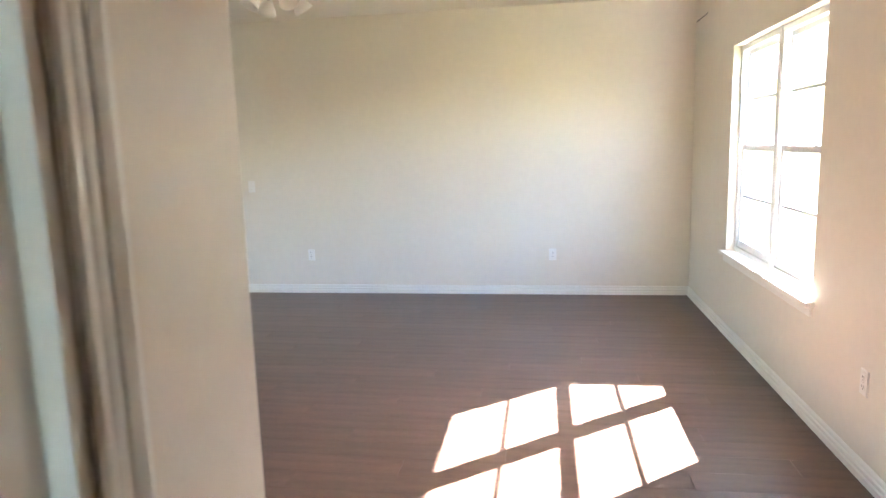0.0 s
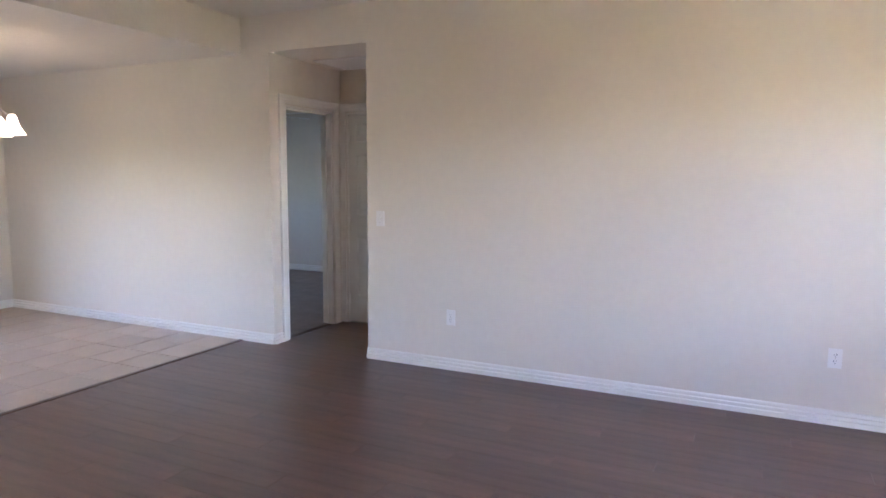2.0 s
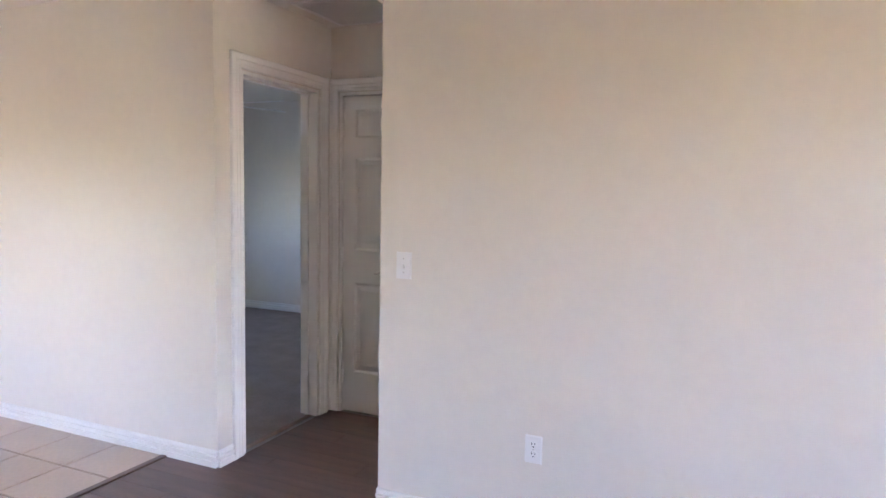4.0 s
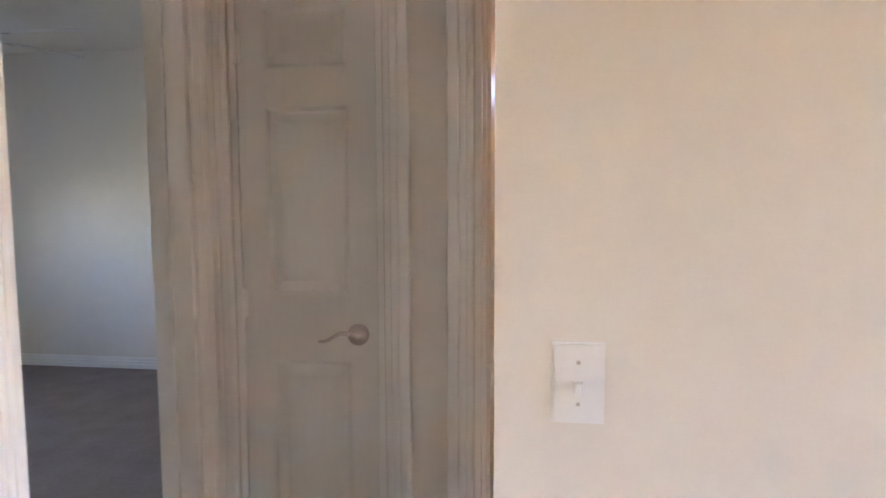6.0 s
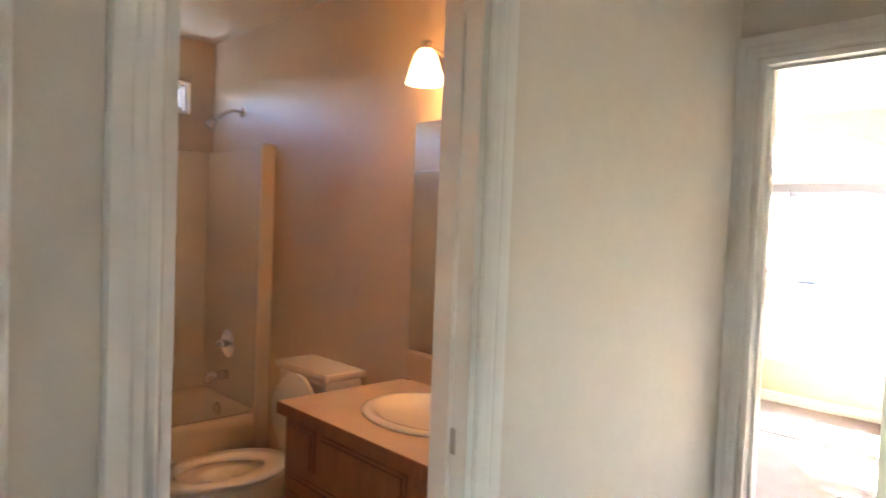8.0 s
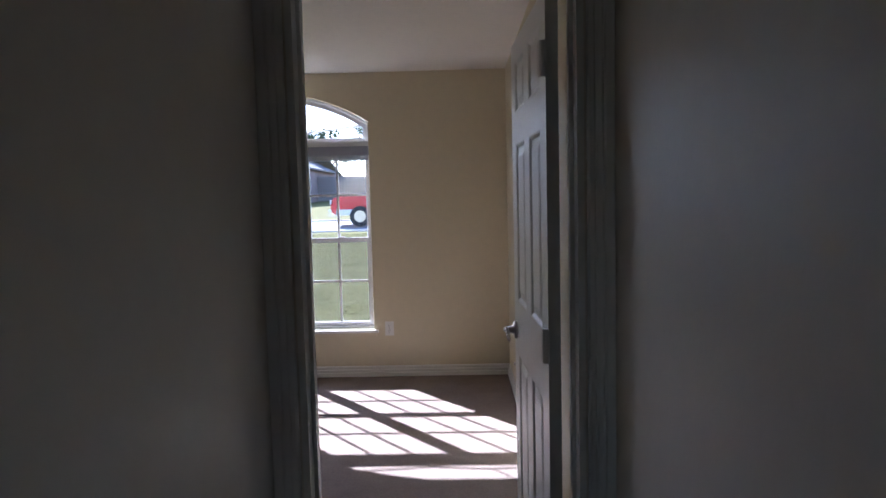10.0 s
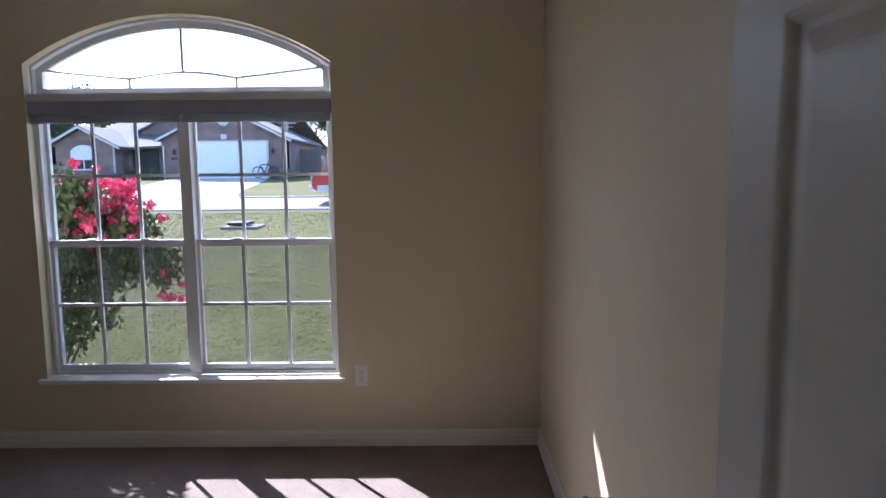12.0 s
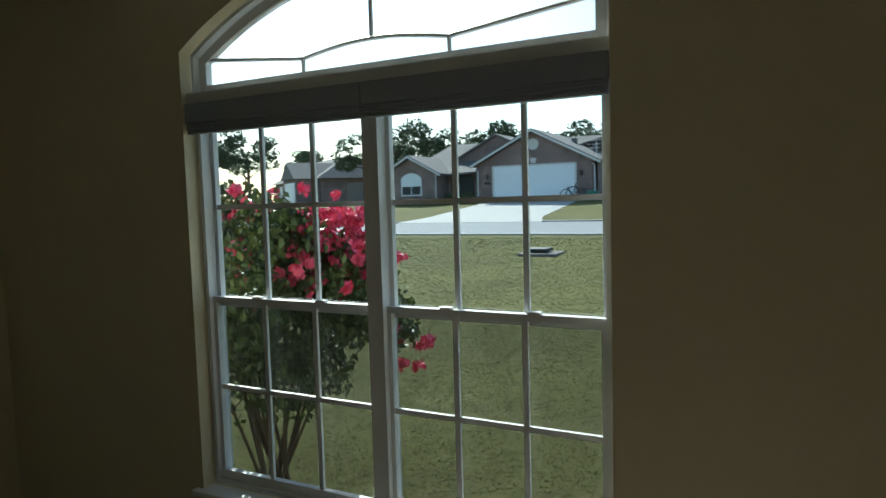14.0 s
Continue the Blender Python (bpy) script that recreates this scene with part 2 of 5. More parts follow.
wall_x("wall_living_north", 0, 0.125, XR, XD)
wall_x("wall_living_north_east", 0, 0.125, XD, XD + 0.117)
wall_x("wall_bedroom_south_inner", 0.06, 0.135, XD + 0.117, 0, material=PAINT_BED, label="pale yellow painted plaster wall")
wall_x("wall_living_north_inner", 0, 0.06, XD + 0.117, 0)
wall_x("wall_hall_header", 0, 0.125, XL, XR, z0=2.44)
wall_x("wall_dining_north", 0, 0.125, -9.1, XL)
wall_y("wall_hall_west", -5.52, XL, 0.125, 3.85, [(0.192, 0.888, 0, DOOR_H)])
wall_x("wall_hall_north", YN, YN + 0.12, XL, XD, [(-5.332, -4.856, 0, DOOR_H), (-4.575, -3.880, 0, DOOR_H)])
wall_y("wall_hall_east", XD, XD + 0.117, 0.125, 4.05, [(0.199, 0.947, 0, DOOR_H)])
wall_y("wall_bath_west", -4.74, -4.63, YN + 0.12, 3.87, material=PAINT_BATH)
wall_y("wall_bath_east", -3.222, -3.09, YN + 0.12, 3.87, material=PAINT_BATH)
wall_x("wall_bath_north", 3.87, 4.05, -5.4, XD, [(-4.42, -3.37, 2.008, 2.196)], material=PAINT_BATH)
wall_x("wall_closet_back", 1.75, 1.82, XL, -4.74)
wall_x("wall_rear_bedroom_north", 3.72, 3.85, -9.1, -5.52)
# both west openings are unseen, sized to set how much sky light enters
wall_y("wall_west", -9.15, -9.0, -5.45, 3.85, [(-3.0, -2.1, 0.3, 1.75), (1.3, 1.9, 1.0, 1.6)])
wall_y("wall_living_east", 0, 0.15, -8.2, 0, [BW])
wall_x("wall_living_south", -5.57, -5.45, -9.15, -1.93)
wall_y("wall_entry_west", -1.93, -1.81, -8.2, -5.45, [(-6.68, -5.84, 0, DOOR_H)])
wall_x("wall_entry_south", -8.32, -8.2, -1.93, 0.15)
wall_x("wall_bedroom_north", 4.05, 4.2, XD, XW + 0.14, z1=2.5, material=PAINT_BED, label="pale yellow painted plaster wall")
wall_x("wall_bedroom_south", 0.04, 0.135, 0, XW + 0.14, z1=2.5, material=PAINT_BED, label="pale yellow painted plaster wall")


def arch_line(y0, y1, zs, zt, n=28):
    """Points of a flat arch from y0 to y1, springing at zs, top at zt."""
    c, h = (y0 + y1) / 2, (y1 - y0) / 2
    r = (h * h + (zt - zs) ** 2) / (2 * (zt - zs))
    out = []
    a = math.asin(h / r)
    for i in range(n + 1):
        t = -a + 2 * a * i / n
        out.append((c + r * math.sin(t), zt - r + r * math.cos(t)))
    return out


bm = boxes((XW, 0.135, 0, XW + 0.14, W0, 2.5), (XW, W1, 0, XW + 0.14, 4.05, 2.5), (XW, W0, 0, XW + 0.14, W1, ZSILL))
arc = arch_line(W0, W1, ZSPRING, ZARCH)
rows = []
for y, z in arc:
    rows.append([bm.verts.new((x, y, q)) for x, q in ((XW, z), (XW, 2.5), (XW + 0.14, 2.5), (XW + 0.14, z))])
for a, b in zip(rows, rows[1:]):
    for i in range(4):
        bm.faces.new((a[i], b[i], b[(i + 1) % 4], a[(i + 1) % 4]))
bmesh.ops.recalc_face_normals(bm, faces=bm.faces[:])
structure("wall_bedroom_east", bm, PAINT_BED, "pale yellow painted wall round an arched window", "wall")

# floors: a slab under all rooms, then the coverings
structure("floor_slab", boxes((-9.15, -8.32, -0.3, 0.15, 3.9, -0.02), (0.15, 0.0, -0.3, XW + 0.14, 4.2, -0.02), (-5.4, 3.9, -0.3, 0.15, 4.2, -0.02)), CONC, "concrete floor slab", "floor")
structure("floor_wood", boxes((-5.748, -8.2, -0.02, 0, 0.0, -0.004), (XL, 0, -0.02, XR, 0.125, -0.004), (XL, 0.125, -0.02, XD, YN, -0.004)), GAPM, "dark brown wood laminate floor", "floor")
structure("floor_tile", boxes((-9.0, -5.45, -0.02, -5.76, 0.0, -0.003)), GROUT, "beige square ceramic tile floor", "floor")
structure("floor_carpet_bedroom", boxes((XD + 0.05, 0.135, -0.02, XW, 4.05, 0.004)), CARPET, "beige brown cut pile carpet", "carpet")
structure("floor_carpet_rear", boxes((-9.0, 0.125, -0.02, -5.46, 3.72, 0.004)), CARPET, "beige brown cut pile carpet", "carpet")
structure("floor_bath", boxes((-4.63, YN + 0.02, -0.02, -3.204, 3.87, 0.0)), BATHTILE, "tan vinyl bathroom floor", "floor")
structure("floor_strip", boxes((-5.772, -5.45, -0.02, -5.738, 0, 0.008), bevel=0.003), WOOD, "brown transition strip between tile and wood", "trim")

structure("ceiling_living", boxes((-5.69, -8.2, 2.737, 0, 0, 2.95), (-5.69, -5.45, 2.44, -5.75, 0, 2.95)), CEIL, "textured off-white ceiling with a stepped edge", "ceiling")
structure("ceiling_dining", boxes((-9.0, -5.45, 2.44, -5.75, 0, 2.95)), CEIL, "lower textured ceiling over the dining area", "ceiling")
structure("ceiling_hall", boxes((XL, 0.125, 2.44, XD, YN, 2.95)), CEIL, "textured hall ceiling", "ceiling")
structure("ceiling_bath", boxes((-4.63, YN + 0.12, 2.445, -3.204, 3.87, 2.95)), CEIL, "textured bathroom ceiling", "ceiling")
structure("ceiling_bedroom", boxes((XD + 0.117, 0.135, 2.445, XW, 4.05, 2.5)), CEIL, "textured bedroom ceiling", "ceiling")
structure("ceiling_rear_bedroom", boxes((-9.0, 0.125, 2.44, -5.52, 3.72, 2.95)), CEIL, "textured rear bedroom ceiling", "ceiling")
structure("ceiling_closet", boxes((XL, YN + 0.12, 2.44, -4.74, 1.75, 2.95)), CEIL, "plain closet ceiling", "ceiling")

# roof with eaves over the bedroom wing and the living room
structure("roof_deck", boxes((-9.6, -8.8, 2.95, 0.60, 4.6, 3.05), (0.0, -0.42, 2.5, XW + 0.29, 4.6, 2.515), (XD, 0.15, 2.5, 0.0, 4.6, 2.515)), SHINGLE, "grey shingle roof deck", "roof")
# eaves are unseen; fascia drop and overhangs are sized to trim the indoor sun patches
structure("eaves", boxes((0.15, -8.8, 2.39, 0.38, -0.42, 2.95), (0.15, -0.42, 1.95, XW + 0.80, -0.39, 2.5), (0.15, -0.39, 2.35, XW + 0.80, 0.04, 2.5), (XW + 0.14, 0.04, 2.35, XW + 0.28, 4.6, 2.5)), SOFFIT, "white boxed eaves", "eaves")


# ---- trim ----
BASE_PROFILE = [(0, 0), (0.017, 0), (0.017, 0.030), (0.009, 0.034), (0.009, 0.038), (0.014, 0.042), (0.014, 0.056), (0.006, 0.060), (0.006, 0.064), (0.010, 0.068), (0.009, 0.080), (0.003, 0.088), (0, 0.088)]


def baseboard(name, p, q, inward, z=0.0):
    """A moulded board along the foot of a wall, from p to q; inward is the way it faces."""
    (x0, y0), (x1, y1) = p, q
    ix, iy = inward
    bm = bmesh.new()
    ends = [[bm.verts.new((x + ix * d, y + iy * d, z + h)) for d, h in BASE_PROFILE] for x, y in ((x0, y0), (x1, y1))]
    n = len(BASE_PROFILE)
    for i in range(n):
        bm.faces.new((ends[0][i], ends[0][(i + 1) % n], ends[1][(i + 1) % n], ends[1][i]))
    bm.faces.new(ends[0])
    bm.faces.new(ends[1][::-1])
    bmesh.ops.recalc_face_normals(bm, faces=bm.faces[:])
    return structure(name, bm, TRIM, "white moulded baseboard", "baseboard")


baseboard("baseboard_1", (XR, 0), (0, 0), (0, -1))
baseboard("baseboard_2", (-9.0, 0), (XL, 0), (0, -1))
baseboard("baseboard_3", (0, 0), (0, -8.2), (-1, 0))
baseboard("baseboard_4", (XR, 0.125), (XD, 0.125), (0, 1))
baseboard("baseboard_5", (-4.78, YN), (-4.66, YN), (0, -1))
baseboard("baseboard_6", (-3.78, YN), (XD, YN), (0, -1))
baseboard("baseboard_7", (XW, 0.135), (XW, 4.05), (-1, 0), 0.004)
baseboard("baseboard_8", (-2.438, 0.135), (XW, 0.135), (0, 1), 0.004)
baseboard("baseboard_9", (-9.0, 3.72), (-5.52, 3.72), (0, -1), 0.004)
baseboard("baseboard_10", (-9.0, -5.45), (-9.0, -3.6), (1, 0))
baseboard("baseboard_11", (-9.0, -1.6), (-9.0, 0), (1, 0))
baseboard("baseboard_12", (XR, 0.0), (XR, 0.125), (-1, 0))
baseboard("baseboard_13", (-1.81, -5.755), (-1.81, -5.45), (1, 0))
baseboard("baseboard_14", (-9.0, 0.125), (-9.0, 3.72), (1, 0), 0.004)
baseboard("baseboard_15", (-9.0, -5.45), (-1.81, -5.45), (0, 1))
baseboard("baseboard_16", (-2.438, 4.05), (XW, 4.05), (0, -1), 0.004)
baseboard("baseboard_17", (-2.438, 1.03), (-2.438, 4.05), (1, 0), 0.004)
baseboard("baseboard_18", (XL, 0), (XL, 0.125), (1, 0))

CASING = [(0, 0), (0, 0.010), (0.006, 0.014), (0.016, 0.014), (0.021, 0.0112), (0.027, 0.013), (0.036, 0.0135), (0.042, 0.0112),
          (0.047, 0.015), (0.064, 0.018), (0.074, 0.018), (0.078, 0.012), (0.078, 0)]


def casing(bm, a0, a1, h, place, gap=0.006):
    """A moulded frame round three sides of an opening; place(a, z, d) gives the world point."""
    rows = []
    for o, d in CASING:
        o += gap
        rows.append([bm.verts.new(place(a, z, d)) for a, z in ((a0 - o, 0), (a0 - o, h + o), (a1 + o, h + o), (a1 + o, 0))])
    for p, q in zip(rows, rows[1:]):
        for i in range(3):
            bm.faces.new((p[i], p[i + 1], q[i + 1], q[i]))


def door_frame(name, a0, a1, along, f0, f1, label, stop=None, sides=(True, True)):
    """Jambs, stops and casings of a doorway through a wall with faces at f0 < f1; along is 'x' or 'y'."""
    root = new(name)
    tagged(root, label, "door frame", "", "structure")
    pl = (lambda a, z, d: (a, d, z)) if along == "x" else (lambda a, z, d: (d, a, z))

    def bx(p, q, z0, z1, d0, d1):
        lo, hi = pl(p, z0, d0), pl(q, z1, d1)
        return (*[min(i, j) for i, j in zip(lo, hi)], *[max(i, j) for i, j in zip(lo, hi)])
    e, t = 0.002, 0.018
    part("jamb", boxes(bx(a0, a0 + t, 0, DOOR_H, f0 - e, f1 + e)), TRIM, root)
    part("jamb", boxes(bx(a1 - t, a1, 0, DOOR_H, f0 - e, f1 + e)), TRIM, root)
    part("head_jamb", boxes(bx(a0 + t, a1 - t, DOOR_H - t, DOOR_H, f0 - e, f1 + e)), TRIM, root)
    if stop is not None:
        s0, s1 = stop, stop + 0.03
        part("stop", boxes(bx(a0 + t, a0 + t + 0.011, 0, DOOR_H - t, s0, s1), bx(a1 - t - 0.011, a1 - t, 0, DOOR_H - t, s0, s1),
                           bx(a0 + t + 0.011, a1 - t - 0.011, DOOR_H - t - 0.011, DOOR_H - t, s0, s1)), TRIM, root)
    for face, sign, on in ((f0, -1, sides[0]), (f1, 1, sides[1])):
        if on:
            bm = bmesh.new()
            casing(bm, a0, a1, DOOR_H, lambda a, z, d: pl(a, z, face + sign * (d + 0.001)))
            bmesh.ops.recalc_face_normals(bm, faces=bm.faces[:])
            part("casing", bm, TRIM, root)
    return root


F_REAR = door_frame("door_frame_1", 0.192, 0.888, "y", -5.52, XL, "white doorway frame with fluted casing", -5.49)
F_CLOS = door_frame("door_frame_2", -5.332, -4.856, "x", YN, YN + 0.12, "white closet doorway frame", YN + 0.045, (True, False))
F_BATH = door_frame("door_frame_3", -4.575, -3.880, "x", YN, YN + 0.12, "white bathroom doorway frame with fluted casing", YN + 0.05)
F_BED = door_frame("door_frame_4", 0.199, 0.947, "y", XD, XD + 0.117, "white bedroom doorway frame", XD + 0.045)
F_ENT = door_frame("door_frame_5", -6.68, -5.84, "y", -1.93, -1.81, "white entry closet doorway frame", -1.872, (False, True))


# ---- doors ----
def panel_relief(bm, u0, u1, v0, v1, y, s):
    """A raised panel in a sunk field on a door's face at depth y, s the way out."""
    steps = [(0, 0.0), (0.006, -0.002), (0.014, -0.0085), (0.022, -0.0085), (0.046, -0.002), (0.052, -0.0015)]
    rings = []
    for o, d in steps:
        rings.append([bm.verts.new((u, y + s * d, v)) for u, v in ((u0 + o, v0 + o), (u1 - o, v0 + o), (u1 - o, v1 - o), (u0 + o, v1 - o))])
    for a, b in zip(rings, rings[1:]):
        for i in range(4):
            bm.faces.new((a[i], a[(i + 1) % 4], b[(i + 1) % 4], b[i]))
    bm.faces.new(rings[-1])


def panel_door(name, place, width, columns, label, handle_side=1, hinges="front", group="", height=2.012):
    """A moulded panel door in its own frame: x from its hinge edge, y its thickness, z up from 8 mm."""
    root = thing(name, place, label, "door", group)
    t, st, z0 = 0.0175, 0.10 if columns == 2 else 0.085, 0.012
    rails = [(z0, 0.27), (0.85, 1.055), (1.64, 1.755), (height - 0.075, height)]
    mid = 0.10
    if columns == 2:
        spans = [(st, width / 2 - mid / 2), (width / 2 + mid / 2, width - st)]
    else:
        spans = [(st, width - st)]
    fields = [(0.27, 0.85), (1.055, 1.64), (1.755, height - 0.075)]
    bm = bmesh.new()
    box(bm, 0, -t, z0, st, t, height)
    box(bm, width - st, -t, z0, width, t, height)
    for a, b in rails:
        box(bm, st, -t, a, width - st, t, b)
    if columns == 2:
        for a, b in fields:
            box(bm, width / 2 - mid / 2, -t, a, width / 2 + mid / 2, t, b)
    local("frame", bm, DOORP, root)
    for a, b in fields:
        for u0, u1 in spans:
            bm = bmesh.new()
            panel_relief(bm, u0, u1, a, b, -t, -1)
            panel_relief(bm, u0, u1, a, b, t, 1)
            bmesh.ops.recalc_face_normals(bm, faces=bm.faces[:])
            local("panel", bm, DOORP, root)
    hx = width - 0.062
    for s in (-1, 1):
        m = Matrix.Translation((hx, s * (t + 0.006), 0.938)) @ Matrix.Rotation(radians(90), 4, "X")
        rose = local("rose", lathe([(0.034, -0.006), (0.034, 0.004), (0.028, 0.008), (0.016, 0.010), (0.013, 0.030)], 24, m if s < 0 else m @ Matrix.Rotation(math.pi, 4, "X"), True), NICKEL, root, "brushed nickel rose", True)
        bm = bmesh.new()
        y = s * (t + 0.045)
        rod(bm, (hx, s * (t + 0.012), 0.938), (hx, y, 0.938), 0.010)
        prev = Vector((hx + 0.008, y, 0.938))
        for i in range(1, 9):
            f = i / 8
            nxt = Vector((hx - 0.115 * f, y, 0.938 + 0.013 * math.sin(f * 5.2) - 0.004 * f))
            rod(bm, prev, nxt, 0.0095 - 0.004 * f, 0.0095 - 0.004 * (f + 0.1))
            prev = nxt
        lever = local("lever", bm, NICKEL, root, "curved nickel lever", True)
    latch = boxes((width - 0.001, -0.012, 0.905, width + 0.002, 0.012, 0.965))
    local("latch_plate", latch, NICKEL, root)
    hy = -t - 0.004 if hinges == "front" else t + 0.004
    for z in (0.24, 1.03, 1.82):
        bm = boxes((-0.014, hy - 0.003, z - 0.044, 0.012, hy + 0.004, z + 0.044), bevel=0.001)
        rod(bm, (-0.003, hy - 0.005 if hy < 0 else hy + 0.005, z - 0.048), (-0.003, hy - 0.005 if hy < 0 else hy + 0.005, z + 0.048), 0.0105)
        local("hinge", bm, TRIM, root, "painted hinge")
    return root


panel_door("closet_door", pose(-5.311, YN + 0.022, 0), 0.434, 1, "closed narrow white three-panel closet door with nickel lever", hinges="front")
panel_door("bathroom_door", pose(-4.575 + 0.021, YN + 0.125, 0, 0, 0, 88), 0.66, 2, "white six-panel bathroom door opened against the wall", hinges="back")
panel_door("bedroom_door", pose(XD + 0.140, 0.258, 0, 0, 0, 2.5), 0.738, 2, "white six-panel bedroom door standing open", hinges="back")
panel_door("entry_closet_door", pose(-1.842, -6.659, 0, 0, 0, 90), 0.778, 2, "closed white six-panel entry closet door")


# ---- windows ----
def sash_window(root, y0, y1, z0, z1, x, cols, rows, meet, f=0.034, s=0.03):
    """One double-hung unit in the plane x, of vinyl, with muntins and glass; y0 < y1."""
    part("frame", boxes((x - 0.03, y0, z0, x + 0.05, y0 + f, z1), (x - 0.03, y1 - f, z0, x + 0.05, y1, z1),
                        (x - 0.03, y0 + f, z0, x + 0.05, y1 - f, z0 + f), (x - 0.03, y0 + f, z1 - f, x + 0.05, y1 - f, z1)), VINYL, root)
    a0, a1 = y0 + f, y1 - f
    for name, lo, hi, xs in (("lower_sash", z0 + f, meet + 0.02, x), ("upper_sash", meet - 0.02, z1 - f, x + 0.026)):
        sash = part(name, boxes((xs - 0.012, a0, lo, xs + 0.012, a0 + s, hi), (xs - 0.012, a1 - s, lo, xs + 0.012, a1, hi),
                                (xs - 0.012, a0 + s, lo, xs + 0.012, a1 - s, lo + s + 0.018), (xs - 0.012, a0 + s, hi - s - 0.004, xs + 0.012, a1 - s, hi)), VINYL, root)
        g0, g1, h0, h1 = a0 + s, a1 - s, lo + s + 0.018, hi - s - 0.004
        for i in range(1, cols):
            c = g0 + (g1 - g0) * i / cols
            part("muntin", boxes((xs - 0.006, c - 0.009, h0, xs + 0.006, c + 0.009, h1)), VINYL, sash)
        for i in range(1, rows):
            c = h0 + (h1 - h0) * i / rows
            part("muntin", boxes((xs - 0.0065, g0, c - 0.009, xs + 0.0065, g1, c + 0.009)), VINYL, sash)
        pane = part("pane", boxes((xs - 0.002, g0, h0, xs + 0.002, g1, h1)), GLASS, sash)
        pane.visible_shadow = False
        if name == "lower_sash":
            mesh = part("insect_screen", boxes((x + 0.041, a0, lo, x + 0.043, a1, hi)), SCREEN, root, "fine grey insect screen")
            mesh.visible_shadow = False
            for c in (0.3, 0.7):
                k = a0 + (a1 - a0) * c
                part("sash_lock", boxes((xs - 0.012, k - 0.022, hi, xs + 0.012, k + 0.022, hi + 0.008), bevel=0.003), PLATE, sash)


win = tagged(new("window_1"), "arched white vinyl window with two gridded double-hung units", "window", "", "structure")
YM = (W0 + W1) / 2
MEET = 1.118
XP = XW + 0.085
sash_window(win, W0 + 0.012, YM - 0.012, ZSILL + 0.022, 1.872, XP, 3, 2, MEET, 0.016, 0.018)
sash_window(win, YM + 0.012, W1 - 0.012, ZSILL + 0.022, 1.872, XP, 3, 2, MEET, 0.016, 0.018)
part("mullion", boxes((XP - 0.035, YM - 0.03, ZSILL + 0.02, XP + 0.05, YM + 0.03, 1.872)), VINYL, win)
part("transom_bar", boxes((XW + 0.02, W0, 1.857, XP + 0.05, W1, 1.912)), VINYL, win)
# arched light over the transom
bm = bmesh.new()
outer = [(W0 + 0.004, 1.912)] + [(y, z) for y, z in arch_line(W0 + 0.004, W1 - 0.004, ZSPRING - 0.002, ZARCH - 0.003)] + [(W1 - 0.004, 1.912)]
inner = [(W0 + 0.055, 1.945)] + [(y, z) for y, z in arch_line(W0 + 0.055, W1 - 0.055, ZSPRING - 0.035, ZARCH - 0.055)] + [(W1 - 0.055, 1.945)]
f0 = [bm.verts.new((XP - 0.035, y, z)) for y, z in outer]
m0 = [bm.verts.new((XP - 0.035, y + (0.012 if y < YM else -0.012), z - 0.010)) for y, z in outer]
m1 = [bm.verts.new((XP - 0.015, y + (0.02 if y < YM else -0.02), z - 0.016)) for y, z in outer]
f1 = [bm.verts.new((XP - 0.010, y, z)) for y, z in inner]
f2 = [bm.verts.new((XP + 0.020, y, z)) for y, z in inner]
n = len(outer)
for p, q in ((f0, m0), (m0, m1), (m1, f1), (f1, f2)):
    for i in range(n):
        bm.faces.new((p[i], p[(i + 1) % n], q[(i + 1) % n], q[i]))
arched = part("arched_frame", bm, VINYL, win, "white arched frame")
pane = part("pane", extrude_outline(inner, XP + 0.006, XP + 0.010, lambda y, z, d: (d, y, z)), GLASS, arched)
pane.visible_shadow = False
bm = bmesh.new()


def bar(bm, pts, w=0.008):
    for p, q in zip(pts, pts[1:]):
        rod(bm, (XP + 0.0, *p), (XP + 0.0, *q), w, seg=6)


ya, yb = W0 + 0.321 * (W1 - W0), W0 + 0.678 * (W1 - W0)
crown = [(ya + (yb - ya) * i / 10, 1.992 + 0.032 * math.sin(math.pi * i / 10)) for i in range(11)]
bar(bm, crown)
bar(bm, [(ya, 1.992), (W0 + 0.055, 2.042)])
bar(bm, [(yb, 1.992), (W1 - 0.055, 2.040)])
bar(bm, [(ya, 1.945), (ya, 1.992)])
bar(bm, [(yb, 1.945), (yb, 1.992)])
bar(bm, [((ya + yb) / 2, 2.024), ((ya + yb) / 2, ZARCH - 0.055)])
part("muntin", bm, VINYL, arched)
part("sill", boxes((XW - 0.03, W0 - 0.035, ZSILL - 0.006, XP - 0.03, W1 + 0.035, ZSILL + 0.018), bevel=0.005), TRIM, win, "white painted sill")
part("apron", boxes((XW - 0.012, W0 - 0.02, ZSILL - 0.04, XW - 0.001, W1 + 0.02, ZSILL - 0.006), bevel=0.003), PAINT_BED, win, "painted apron under the sill")


def headrail(y0, y1):
    root = thing("window_blind", (XW + 0.02, (y0 + y1) / 2, 1.765), "grey headrail of a raised window blind", "blind", "blinds on the arched window")
    part("headrail", boxes((XW + 0.004, y0, 1.800, XW + 0.045, y1, 1.872), bevel=0.004), BLIND, root)
    part("raised_slats", boxes(*[(XW + 0.008, y0 + 0.006, 1.760 + i * 0.010, XW + 0.042, y1 - 0.006, 1.767 + i * 0.010) for i in range(4)]), BLIND, root)
    return root


headrail(W0 + 0.006, YM - 0.002)
headrail(YM + 0.002, W1 - 0.006)

